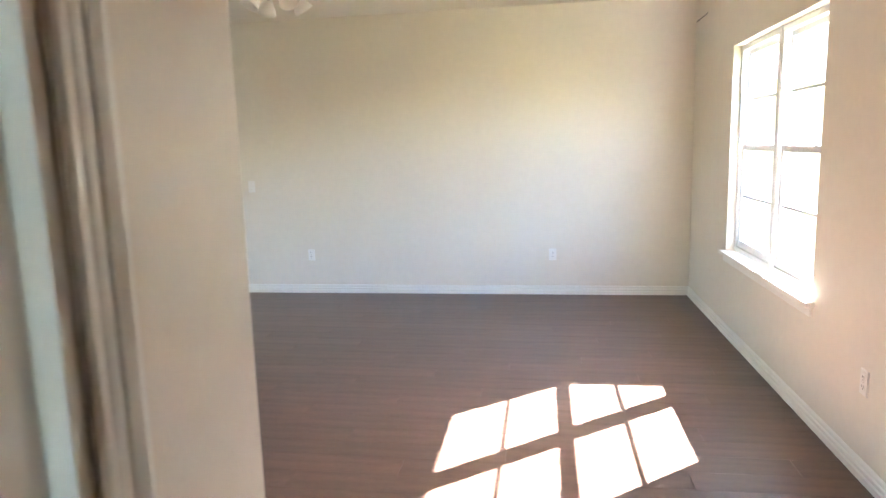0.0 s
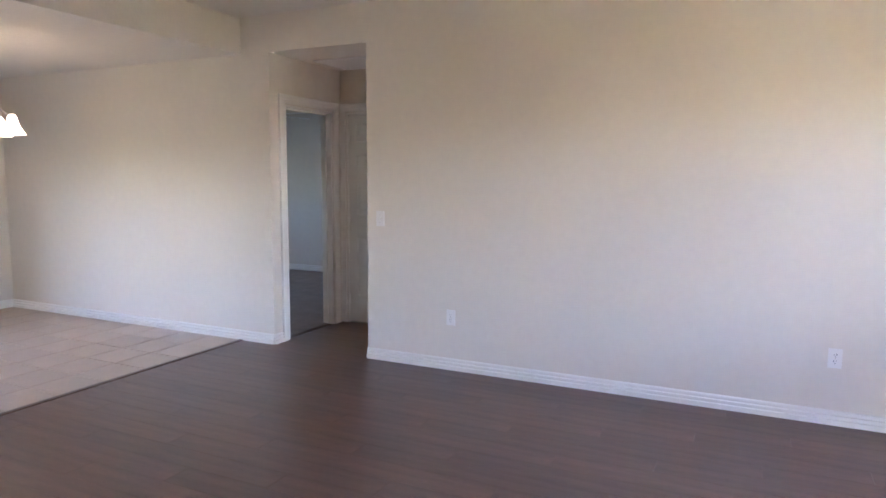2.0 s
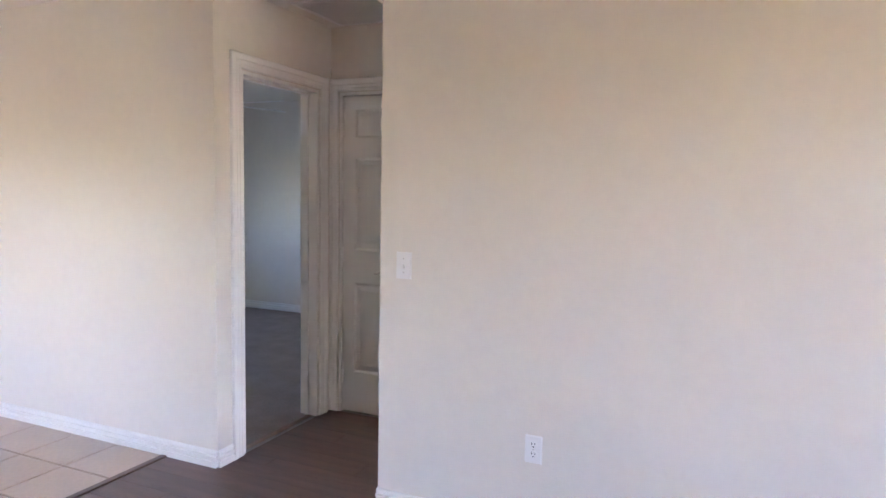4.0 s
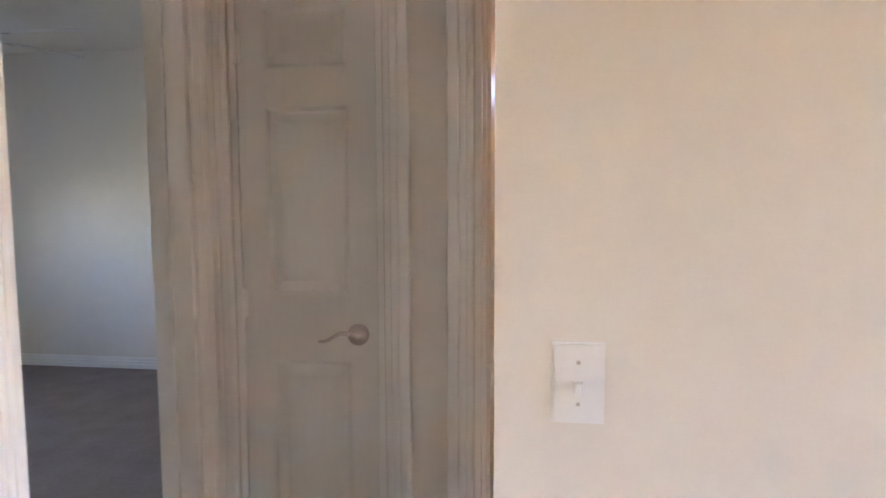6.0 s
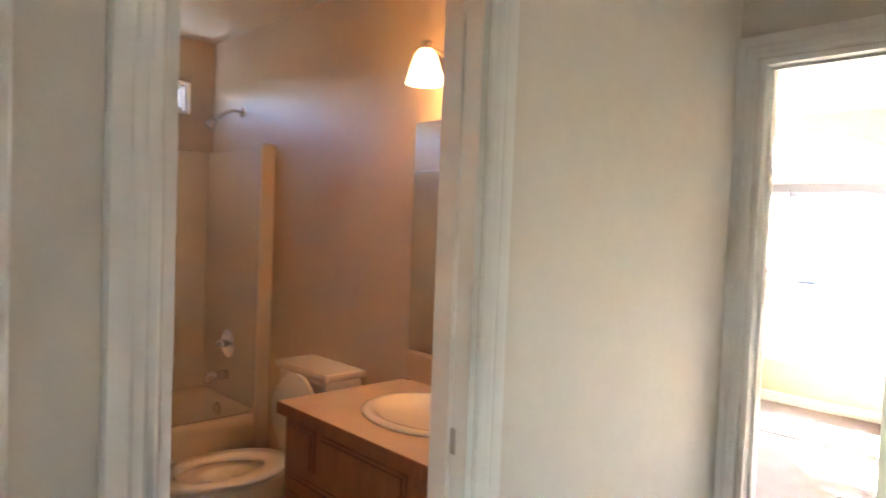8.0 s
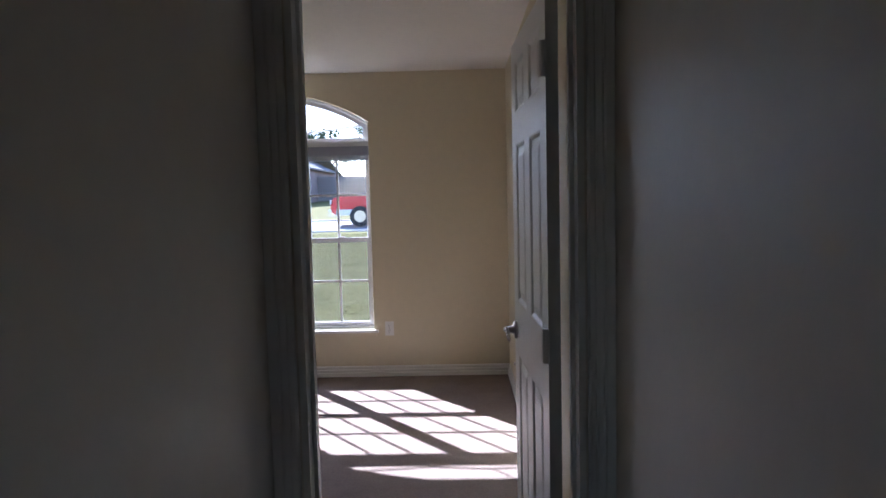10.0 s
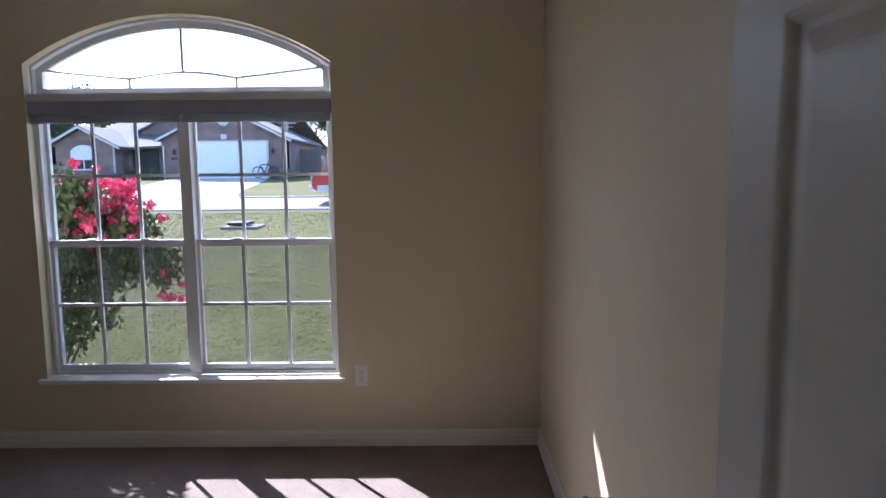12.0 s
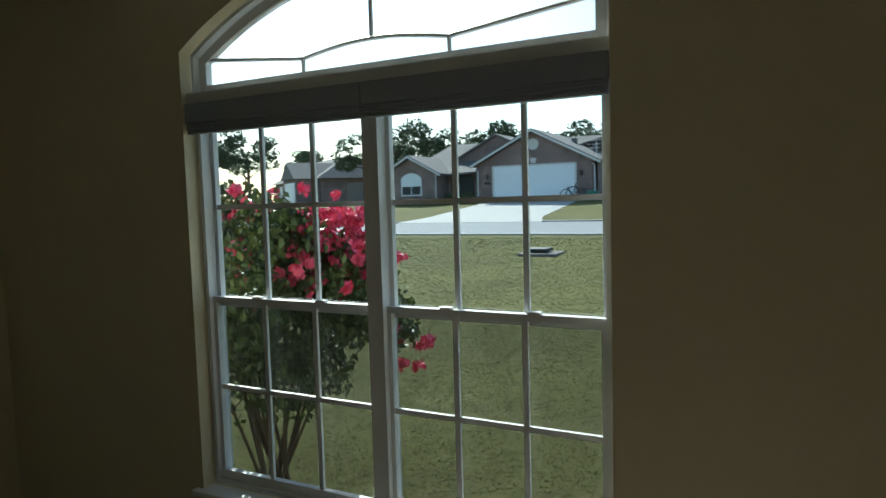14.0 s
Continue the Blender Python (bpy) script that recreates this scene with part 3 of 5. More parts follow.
win2 = tagged(new("window_2"), "wide white living room window with two double-hung units", "window", "", "structure")
ym = (BW[0] + BW[1]) / 2
sash_window(win2, BW[0] + 0.01, ym - 0.01, BW[2] + 0.02, BW[3] - 0.005, 0.085, 1, 2, 1.40)
sash_window(win2, ym + 0.01, BW[1] - 0.01, BW[2] + 0.02, BW[3] - 0.005, 0.085, 1, 2, 1.40)
part("mullion", boxes((0.05, ym - 0.028, BW[2] + 0.02, 0.13, ym + 0.028, BW[3])), VINYL, win2)
part("sill", boxes((-0.045, BW[0] - 0.04, BW[2] - 0.008, 0.055, BW[1] + 0.04, BW[2] + 0.018), bevel=0.005), TRIM, win2, "white painted sill")
part("apron", boxes((-0.016, BW[0] - 0.02, BW[2] - 0.06, -0.001, BW[1] + 0.02, BW[2] - 0.008), bevel=0.003), TRIM, win2)

win3 = tagged(new("window_3"), "narrow high white bathroom window", "window", "", "structure")
BX0, BX1, BZ0, BZ1, BY = -4.42, -3.37, 2.008, 2.196, 3.87


def ring(x0, x1, z0, z1, w, y0, y1):
    return [(x0, y0, z0, x1, y1, z0 + w), (x0, y0, z1 - w, x1, y1, z1), (x0, y0, z0 + w, x0 + w, y1, z1 - w), (x1 - w, y0, z0 + w, x1, y1, z1 - w)]


part("frame", boxes(*ring(BX0, BX1, BZ0, BZ1, 0.018, BY + 0.03, BY + 0.12)), VINYL, win3)
part("sash", boxes(*ring(BX0 + 0.018, BX1 - 0.018, BZ0 + 0.018, BZ1 - 0.018, 0.02, BY + 0.06, BY + 0.09), (-3.90, BY + 0.062, BZ0 + 0.038, -3.885, BY + 0.088, BZ1 - 0.038)), VINYL, win3)
pane = part("pane", boxes((BX0 + 0.038, BY + 0.073, BZ0 + 0.038, BX1 - 0.038, BY + 0.077, BZ1 - 0.038)), DIM_GLASS, win3)
pane.visible_shadow = False


# ---- fixtures on the walls ----
def wall_frame(x, y, z, facing):
    """A pose whose local +z points out of the wall and +y points up."""
    out = Vector(facing)
    up = Vector((0, 0, 1))
    m = Matrix((up.cross(out), up, out)).transposed().to_4x4()
    return Matrix.Translation((x, y, z)) @ m


def plate_mesh(w, h, d=0.006):
    bm = boxes((-w / 2, -h / 2, 0, w / 2, h / 2, d))
    edges = [e for e in bm.edges if all(v.co.z > d / 2 for v in e.verts)]
    bmesh.ops.bevel(bm, geom=edges, offset=0.004, segments=2, affect="EDGES")
    return bm


def outlet(x, y, z, facing, blank=False):
    root = thing("wall_outlet", wall_frame(x, y, z, facing), "white plastic duplex outlet low on the wall", "outlet", "outlets")
    local("cover_plate", plate_mesh(0.072, 0.116), PLATE, root)
    for s in (-1, 1):
        bm = bmesh.new()
        cyl(bm, 0.017, 0.017, 0.002, Matrix.Translation((0, s * 0.02, 0.0068)))
        socket = local("socket", bm, PLATE, root)
        bm = boxes((-0.008, s * 0.02 + 0.000, 0.0078, -0.0055, s * 0.02 + 0.010, 0.0086), (0.0055, s * 0.02 + 0.001, 0.0078, 0.0078, s * 0.02 + 0.009, 0.0086))
        cyl(bm, 0.0028, 0.0028, 0.0008, Matrix.Translation((0, s * 0.02 - 0.008, 0.0082)), 8)
        local("slots", bm, DARK, socket)
    bm = bmesh.new()
    cyl(bm, 0.003, 0.003, 0.0015, Matrix.Translation((0, 0, 0.0066)), 8)
    local("screw", bm, NICKEL, root)
    return root


outlet(-3.737, 0, 0.397, (0, -1, 0))
outlet(-1.278, 0, 0.397, (0, -1, 0))
outlet(-0.0, -3.48, 0.425, (-1, 0, 0))
outlet(XW, 1.106, 0.396, (-1, 0, 0))

sw = thing("light_switch", wall_frame(-4.340, 0, 1.112, (0, -1, 0)), "white toggle light switch plate by the hall opening", "switch")
local("cover_plate", plate_mesh(0.074, 0.118), PLATE, sw)
local("toggle", boxes((-0.0055, -0.012, 0.004, 0.0055, 0.004, 0.020), bevel=0.002), PLATE, sw)
local("toggle_slot", boxes((-0.0065, -0.013, 0.0058, 0.0065, 0.013, 0.0068)), PLATE, sw)
for s in (-1, 1):
    bm = bmesh.new()
    cyl(bm, 0.003, 0.003, 0.0015, Matrix.Translation((0, s * 0.03, 0.0066)), 8)
    local("screw", bm, NICKEL, sw)

th = thing("thermostat", wall_frame(-3.805, 0.125, 1.425, (0, 1, 0)), "white plastic thermostat with a small display", "thermostat")
bm = extrude_outline([(0, -0.052), (0.022, -0.050), (0.022, -0.012), (0.029, -0.002), (0.031, 0.050), (0, 0.054)], -0.066, 0.066, lambda u, v, d: (d, v, u))
bmesh.ops.bevel(bm, geom=bm.edges[:], offset=0.003, segments=2, affect="EDGES")
local("case", bm, PLATE, th)
local("display", boxes((-0.050, 0.004, 0.0290, 0.005, 0.034, 0.0312)), DARK, th, "dark display")
local("screen", boxes((-0.040, 0.010, 0.0305, -0.008, 0.029, 0.0320)), mat("grey_lcd", (0.45, 0.48, 0.44), 0.3), th, "grey lcd")
for i in (-1, 1):
    local("button", boxes((0.030 + i * 0.010 - 0.005, -0.038, 0.021, 0.030 + i * 0.010 + 0.003, -0.027, 0.025), bevel=0.001), BLIND, th)
for i in range(4):
    local("vent_slot", boxes((0.0652, 0.006 + i * 0.009, 0.010, 0.0664, 0.009 + i * 0.009, 0.018)), DARK, th)
th.scale = (0.86, 0.80, 1.0)

stop_ = thing("door_stop", (-0.52, 0.139, 0.32), "small white spring door stop", "door stop")
bm = bmesh.new()
rod(bm, (-0.52, 0.136, 0.486), (-0.52, 0.205, 0.486), 0.006)
rod(bm, (-0.52, 0.205, 0.486), (-0.52, 0.222, 0.486), 0.011)
part("spring", bm, NICKEL, stop_)

bm = boxes((-5.484, 0.862, 0.905, -5.462, 0.8705, 0.965))
strike = tagged(part("strike_plate", bm, NICKEL), "nickel strike plate on the door jamb", "strike plate")
bm = boxes((-3.9002, YN + 0.035, 0.90, -3.8975, YN + 0.075, 0.96))
tagged(part("strike_plate", bm, NICKEL), "nickel strike plate on the bathroom jamb", "strike plate")


def grille(name, x0, x1, y0, y1, z, slats, label, along="x"):
    root = thing(name, ((x0 + x1) / 2, (y0 + y1) / 2, z), label, "vent")
    w = 0.022
    part("frame", boxes((x0, y0, z - 0.012, x1, y0 + w, z - 0.001), (x0, y1 - w, z - 0.012, x1, y1, z - 0.001),
                        (x0, y0 + w, z - 0.012, x0 + w, y1 - w, z - 0.001), (x1 - w, y0 + w, z - 0.012, x1, y1 - w, z - 0.001)), PLATE, root)
    part("backing", boxes((x0 + w, y0 + w, z - 0.003, x1 - w, y1 - w, z - 0.001)), DARK, root)
    for i in range(slats):
        f = (i + 0.5) / slats
        if along == "x":
            y = y0 + w + (y1 - y0 - 2 * w) * f
            bm = boxes((x0 + w, y - 0.005, z - 0.0105, x1 - w, y + 0.001, z - 0.0045))
        else:
            x = x0 + w + (x1 - x0 - 2 * w) * f
            bm = boxes((x - 0.006, y0 + w, z - 0.0105, x + 0.004, y1 - w, z - 0.0045))
        part("slat", bm, PLATE, root)
    return root


grille("return_air_grille", -5.29, -4.79, 0.46, 0.96, 2.44, 22, "white louvred return air grille in the hall ceiling")
grille("ceiling_vent", 0.24, 0.49, 1.775, 2.035, 2.445, 9, "white ceiling vent with dark slots")
grille("bath_exhaust_vent", -3.63, -3.395, 2.615, 2.775, 2.445, 6, "white exhaust fan cover in the ceiling")


# ---- ceiling fans and lamps ----
def ceiling_fan(x, y, zc, zb, r, turn, label, shades=0):
    root = thing("ceiling_fan", (x, y, zb), label, "ceiling fan")
    part("canopy", lathe([(0.0, 0), (0.065, 0), (0.06, -0.03), (0.02, -0.05)], 20, Matrix.Translation((x, y, zc))), BLADEW, root, smooth=True)
    bm = bmesh.new()
    rod(bm, (x, y, zc - 0.04), (x, y, zb + 0.06), 0.013)
    part("downrod", bm, BLADEW, root)
    part("motor", lathe([(0, 0.07), (0.06, 0.07), (0.105, 0.05), (0.115, 0.0), (0.10, -0.05), (0.05, -0.075), (0, -0.08)], 24, Matrix.Translation((x, y, zb))), BLADEW, root, smooth=True)
    for i in range(5):
        m = Matrix.Translation((x, y, zb)) @ Matrix.Rotation(radians(turn + 72 * i), 4, "Z") @ Matrix.Rotation(radians(11), 4, "X")
        pts = [(0.20, -0.050), (0.30, -0.060), (r - 0.05, -0.070), (r - 0.012, -0.050), (r, 0.0), (r - 0.012, 0.050), (r - 0.05, 0.070), (0.30, 0.060), (0.20, 0.050)]
        blade = part("blade", extrude_outline(pts, -0.004, 0.004, lambda u, v, d: m @ Vector((u, v, d))), BLADEW, root)
        bm = boxes((0.08, -0.018, -0.010, 0.26, 0.018, -0.005))
        bm.transform(m)
        part("bracket", bm, NICKEL, blade)
    for i in range(shades):
        a = radians(45 + 360 / shades * i)
        p = Vector((x + 0.12 * math.cos(a), y + 0.12 * math.sin(a), zb - 0.115))
        bm = bmesh.new()
        rod(bm, (x, y, zb - 0.075), p, 0.010)
        arm = part("arm", bm, NICKEL, root)
        tilt = Matrix.Translation(p) @ Matrix.Rotation(a, 4, "Z") @ Matrix.Rotation(radians(-35), 4, "Y")
        part("shade", lathe([(0.02, 0.0), (0.032, -0.02), (0.05, -0.06), (0.060, -0.085), (0.056, -0.085), (0.045, -0.055), (0.02, -0.01)], 18, tilt), FROST, arm, "frosted glass shade", True)
    return root


ceiling_fan(-2.88, -2.62, 2.737, 2.475, 0.66, 20, "white ceiling fan with a four-shade light kit", 4)
ceiling_fan(-0.72, 2.08, 2.445, 2.14, 0.66, -56, "pale ceiling fan hanging from the bedroom ceiling")
ceiling_fan(-7.32, 2.15, 2.44, 2.19, 0.66, 72, "pale ceiling fan hanging in the rear bedroom")

ch = thing("dining_chandelier", (-6.98, -1.42, 1.9), "brass chandelier with lit glass bell shades", "chandelier")
bm = bmesh.new()
rod(bm, (-6.98, -1.42, 2.44), (-6.98, -1.42, 1.95), 0.006)
part("stem", bm, NICKEL, ch)
part("hub", lathe([(0, 0.09), (0.03, 0.06), (0.045, 0.0), (0.03, -0.05), (0, -0.08)], 16, Matrix.Translation((-6.98, -1.42, 1.92))), NICKEL, ch, smooth=True)
for i in range(5):
    a = radians(38 + 72 * i)
    q = Vector((-6.98 + 0.27 * math.cos(a), -1.42 + 0.27 * math.sin(a), 1.88))
    bm = bmesh.new()
    prev = Vector((-6.98, -1.42, 1.90))
    for k in range(1, 8):
        f = k / 7
        nxt = Vector((-6.98 + 0.27 * f * math.cos(a), -1.42 + 0.27 * f * math.sin(a), 1.90 + 0.05 * math.sin(math.pi * f * 1.3)))
        rod(bm, prev, nxt, 0.006)
        prev = nxt
    arm = part("arm", bm, NICKEL, ch)
    part("shade", lathe([(0.018, 0.0), (0.03, -0.02), (0.045, -0.08), (0.085, -0.15), (0.080, -0.15), (0.04, -0.08), (0.02, -0.015)], 18, Matrix.Translation(q)), DINGLOW, arm, "glowing white glass shade", True)


# ---- bathroom ----
XB = -3.222          # east wall
TY = 3.108           # front of the tub
tub = thing("bathtub_surround", (-3.9, 3.5, 0), "glossy one-piece fibreglass bathtub with moulded wall surround", "bathtub")
TX0, TX1, TB = -4.63, XB, 3.866
bm = bmesh.new()
outer = [(TX0 + 0.004, TY, 0), (TX1 - 0.004, TY, 0), (TX1 - 0.004, TB, 0), (TX0 + 0.004, TB, 0)]


def rring(z, i0, i1, rad, n=6):
    """A rounded rectangle inside the tub's outline."""
    x0, x1, y0, y1 = TX0 + i0, TX1 - i0, TY + i1, TB - i0
    out = []
    for cx, cy, a0 in ((x1 - rad, y1 - rad, 0), (x0 + rad, y1 - rad, 90), (x0 + rad, y0 + rad, 180), (x1 - rad, y0 + rad, 270)):
        for k in range(n + 1):
            a = radians(a0 + 90 * k / n)
            out.append(bm.verts.new((cx + rad * math.cos(a), cy + rad * math.sin(a), z)))
    return out


prof = [(0.0, 0.004, 0.0, 0.02), (0.34, 0.004, 0.0, 0.02), (0.385, 0.006, 0.012, 0.03), (0.395, 0.02, 0.03, 0.04), (0.392, 0.05, 0.075, 0.08), (0.36, 0.075, 0.10, 0.10), (0.12, 0.13, 0.14, 0.12), (0.06, 0.2, 0.2, 0.12)]
rings = [rring(*p) for p in prof]
for a, b in zip(rings, rings[1:]):
    for i in range(len(a)):
        bm.faces.new((a[i], a[(i + 1) % len(a)], b[(i + 1) % len(b)], b[i]))
bm.faces.new(rings[-1])
bmesh.ops.recalc_face_normals(bm, faces=bm.faces[:])
part("tub", bm, FIBER, tub, smooth=True)
SZ = 1.795
for slab in ((TX0 + 0.004, TB - 0.035, 0.39, TX1 - 0.004, TB, SZ), (TX1 - 0.045, TY + 0.03, 0.39, TX1 - 0.004, TB - 0.035, SZ), (TX0 + 0.004, TY + 0.03, 0.39, TX0 + 0.045, TB - 0.035, SZ)):
    part("wall_panel", boxes(slab, bevel=0.012), FIBER, tub)
for x0, x1 in ((TX1 - 0.085, TX1 - 0.004), (TX0 + 0.004, TX0 + 0.085)):
    part("front_flange", boxes((x0, TY - 0.004, 0.0, x1, TY + 0.032, SZ + 0.006), bevel=0.010), FIBER, tub)
bm = boxes((-4.06, TB - 0.075, 0.74, -3.80, TB - 0.03, 0.765), (-4.06, TB - 0.048, 0.765, -4.03, TB - 0.03, 1.27), (-3.83, TB - 0.048, 0.765, -3.80, TB - 0.03, 1.27), (-4.03, TB - 0.048, 1.24, -3.83, TB - 0.03, 1.27))
bmesh.ops.bevel(bm, geom=bm.edges[:], offset=0.008, segments=2, affect="EDGES")
part("moulded_shelf", bm, FIBER, tub)

PX = TX1 - 0.045     # plumbing wall of the surround
FY = 3.52
val = thing("shower_valve", (PX, FY, 0.72), "round chrome shower valve with lever", "valve")
part("escutcheon", lathe([(0, 0.012), (0.06, 0.010), (0.078, 0.0)], 28, wall_frame(PX, FY, 0.70, (-1, 0, 0))), CHROME, val, smooth=True)
bm = bmesh.new()
rod(bm, (PX - 0.008, FY, 0.70), (PX - 0.06, FY, 0.70), 0.022, 0.018, 16)
rod(bm, (PX - 0.05, FY, 0.70), (PX - 0.065, FY - 0.075, 0.70), 0.010, 0.006)
part("lever", bm, CHROME, val, smooth=True)
sp = thing("tub_spout", (PX, FY, 0.52), "chrome spout on the bathtub wall", "spout")
bm = bmesh.new()
rod(bm, (PX, FY, 0.525), (PX - 0.12, FY, 0.52), 0.028, 0.024, 18)
rod(bm, (PX - 0.105, FY, 0.525), (PX - 0.11, FY, 0.49), 0.022, 0.020, 14)
part("spout", bm, CHROME, sp, smooth=True)
ov = thing("overflow_plate", (PX - 0.06, FY, 0.32), "round chrome overflow plate in the tub", "overflow plate")
part("plate", lathe([(0, 0.014), (0.03, 0.012), (0.038, 0.0)], 20, wall_frame(PX - 0.05, FY, 0.335, (-1, 0, 0)), True), CHROME, ov, smooth=True)
sh = thing("shower_fixture", (XB, 3.55, 2.0), "curved chrome shower arm with small head", "shower")
part("flange", lathe([(0, 0.010), (0.022, 0.008), (0.030, 0.0)], 18, wall_frame(XB, 3.50, 2.005, (-1, 0, 0))), CHROME, sh, smooth=True)
bm = bmesh.new()
prev = Vector((XB, 3.50, 2.005))
for k in range(1, 9):
    f = k / 8
    nxt = Vector((XB - 0.155 * f, 3.50, 2.005 + 0.010 * math.sin(f * 3.0) - 0.065 * f * f))
    rod(bm, prev, nxt, 0.0095)
    prev = nxt
part("arm", bm, CHROME, sh, smooth=True)
bm = bmesh.new()
rod(bm, prev, prev + Vector((-0.030, 0, -0.035)), 0.012, 0.030, 18)
rod(bm, prev + Vector((-0.030, 0, -0.035)), prev + Vector((-0.036, 0, -0.042)), 0.032, 0.030, 18)
part("head", bm, CHROME, sh, smooth=True)

# toilet, its back to the east wall
CY = 2.475
toilet = thing("toilet", (-3.6, CY, 0), "white porcelain toilet with raised lid", "toilet")


def oval(bm, cx, cy, rx, ry, z, n=32, back=0.0):
    out = []
    for k in range(n):
        a = 2 * math.pi * k / n
        rr = rx if math.cos(a) < 0 else rx * (1 - back)
        out.append(bm.verts.new((cx + rr * math.cos(a), cy + ry * math.sin(a), z)))
    return out


def loft(rings, cap0=False, cap1=False):
    for a, b in zip(rings, rings[1:]):
        for i in range(len(a)):
            BMX.faces.new((a[i], a[(i + 1) % len(a)], b[(i + 1) % len(b)], b[i]))
    if cap0:
        BMX.faces.new(rings[0][::-1])
    if cap1:
        BMX.faces.new(rings[-1])
    bmesh.ops.recalc_face_normals(BMX, faces=BMX.faces[:])


BMX = bmesh.new()
loft([oval(BMX, cx, CY, rx, ry, z) for cx, rx, ry, z in ((-3.66, 0.20, 0.11, 0.0), (-3.66, 0.19, 0.10, 0.05), (-3.68, 0.19, 0.11, 0.18), (-3.73, 0.24, 0.16, 0.30), (-3.76, 0.265, 0.182, 0.375), (-3.76, 0.268, 0.185, 0.395),
      (-3.78, 0.20, 0.125, 0.395), (-3.78, 0.17, 0.10, 0.33), (-3.76, 0.10, 0.06, 0.25))], True, True)
part("bowl", BMX, PORC, toilet, smooth=True)
BMX = bmesh.new()
loft([oval(BMX, cx, CY, rx, ry, z) for cx, rx, ry, z in ((-3.785, 0.18, 0.112, 0.398), (-3.765, 0.272, 0.190, 0.398), (-3.765, 0.276, 0.194, 0.408), (-3.765, 0.268, 0.186, 0.418), (-3.785, 0.19, 0.122, 0.418), (-3.785, 0.178, 0.110, 0.410), (-3.785, 0.18, 0.112, 0.398))])
part("seat", BMX, PORC, toilet, "white toilet seat, lowered", True)
BMX = bmesh.new()
lid = []
for d, k in ((0.0, 0.97), (0.004, 1.0), (0.012, 1.0), (0.016, 0.97)):
    row = []
    for i in range(32):
        a = 2 * math.pi * i / 32
        u, v = 0.175 * k * math.sin(a), 0.165 * k * math.cos(a)
        row.append(BMX.verts.new((-3.485 + d + 0.10 * (v + 0.165), CY + u, 0.425 + 0.165 + v * 0.98)))
    lid.append(row)
loft(lid, True, True)
part("lid", BMX, PORC, toilet, "white toilet lid, raised", True)
part("tank", boxes((-3.425, CY - 0.19, 0.37, XB - 0.012, CY + 0.20, 0.745), bevel=0.02), PORC, toilet)
part("tank_lid", boxes((-3.44, CY - 0.205, 0.745, XB - 0.006, CY + 0.215, 0.78), bevel=0.012), PORC, toilet)
bm = bmesh.new()
rod(bm, (-3.43, CY + 0.16, 0.66), (-3.45, CY + 0.16, 0.66), 0.012)
rod(bm, (-3.447, CY + 0.16, 0.66), (-3.452, CY + 0.09, 0.655), 0.007)
part("flush_lever", bm, CHROME, toilet)

# vanity
VX, VY0, VY1 = -3.785, YN + 0.125, 1.985
van = thing("vanity_cabinet", (-3.5, 1.6, 0), "dark stained wooden bathroom vanity cabinet", "cabinet")
part("body", boxes((VX, VY0, 0.09, XB - 0.002, VY1, 0.762), (VX + 0.06, VY0, 0.0, XB - 0.002, VY1, 0.09)), OAK, van)


def cab_front(name, y0, y1, z0, z1):
    bm = boxes((VX - 0.018, y0, z0, VX, y1, z1))
    edges = [e for e in bm.edges if all(v.co.x < VX - 0.01 for v in e.verts)]
    bmesh.ops.bevel(bm, geom=edges, offset=0.010, segments=2, affect="EDGES")
    front = part(name, bm, OAK, van)
    if z1 - z0 > 0.2:
        part("raised_panel", boxes((VX - 0.024, y0 + 0.05, z0 + 0.05, VX - 0.017, y1 - 0.05, z1 - 0.05), bevel=0.003), OAK, front)


cab_front("drawer", 1.80, 1.965, 0.60, 0.735)
cab_front("drawer", 1.345, 1.765, 0.60, 0.735)
cab_front("drawer", 1.165, 1.31, 0.60, 0.735)
cab_front("door", 1.58, 1.965, 0.12, 0.565)
cab_front("door", 1.165, 1.545, 0.12, 0.565)
ctop = thing("vanity_countertop", (-3.5, 1.6, 0.76), "tan laminate vanity top with backsplash", "countertop")
SX, SY = -3.495, 1.56
bm = bmesh.new()
n = 40
hole, edge = [], []
cx0, cx1, cy0, cy1 = -3.812, XB - 0.002, VY0 - 0.0, 1.998
for z in (0.80, 0.764):
    h, e = [], []
    for k in range(n):
        a = 2 * math.pi * k / n
        c, s = math.cos(a), math.sin(a)
        h.append(bm.verts.new((SX + 0.185 * c, SY + 0.235 * s, z)))
        t = min((cx1 - SX) / c if c > 1e-6 else (cx0 - SX) / c if c < -1e-6 else 1e9, (cy1 - SY) / s if s > 1e-6 else (cy0 - SY) / s if s < -1e-6 else 1e9)
        e.append(bm.verts.new((SX + t * c, SY + t * s, z)))
    hole.append(h)
    edge.append(e)
for i in range(n):
    j = (i + 1) % n
    bm.faces.new((hole[0][i], hole[0][j], edge[0][j], edge[0][i]))
    bm.faces.new((hole[1][i], edge[1][i], edge[1][j], hole[1][j]))
    bm.faces.new((edge[0][i], edge[0][j], edge[1][j], edge[1][i]))
bmesh.ops.recalc_face_normals(bm, faces=bm.faces[:])
part("top", bm, COUNTER, ctop)
part("front_edge", boxes((cx0 - 0.004, cy0, 0.758, cx0 + 0.02, cy1 + 0.004, 0.7995), (cx0 + 0.02, cy1 - 0.02, 0.758, cx1, cy1 + 0.004, 0.7995), bevel=0.004), OAK, ctop, "wood-edged front")
part("backsplash", boxes((XB - 0.022, cy0, 0.80, XB - 0.002, cy1, 0.905), bevel=0.004), COUNTER, ctop)
BMX = bmesh.new()
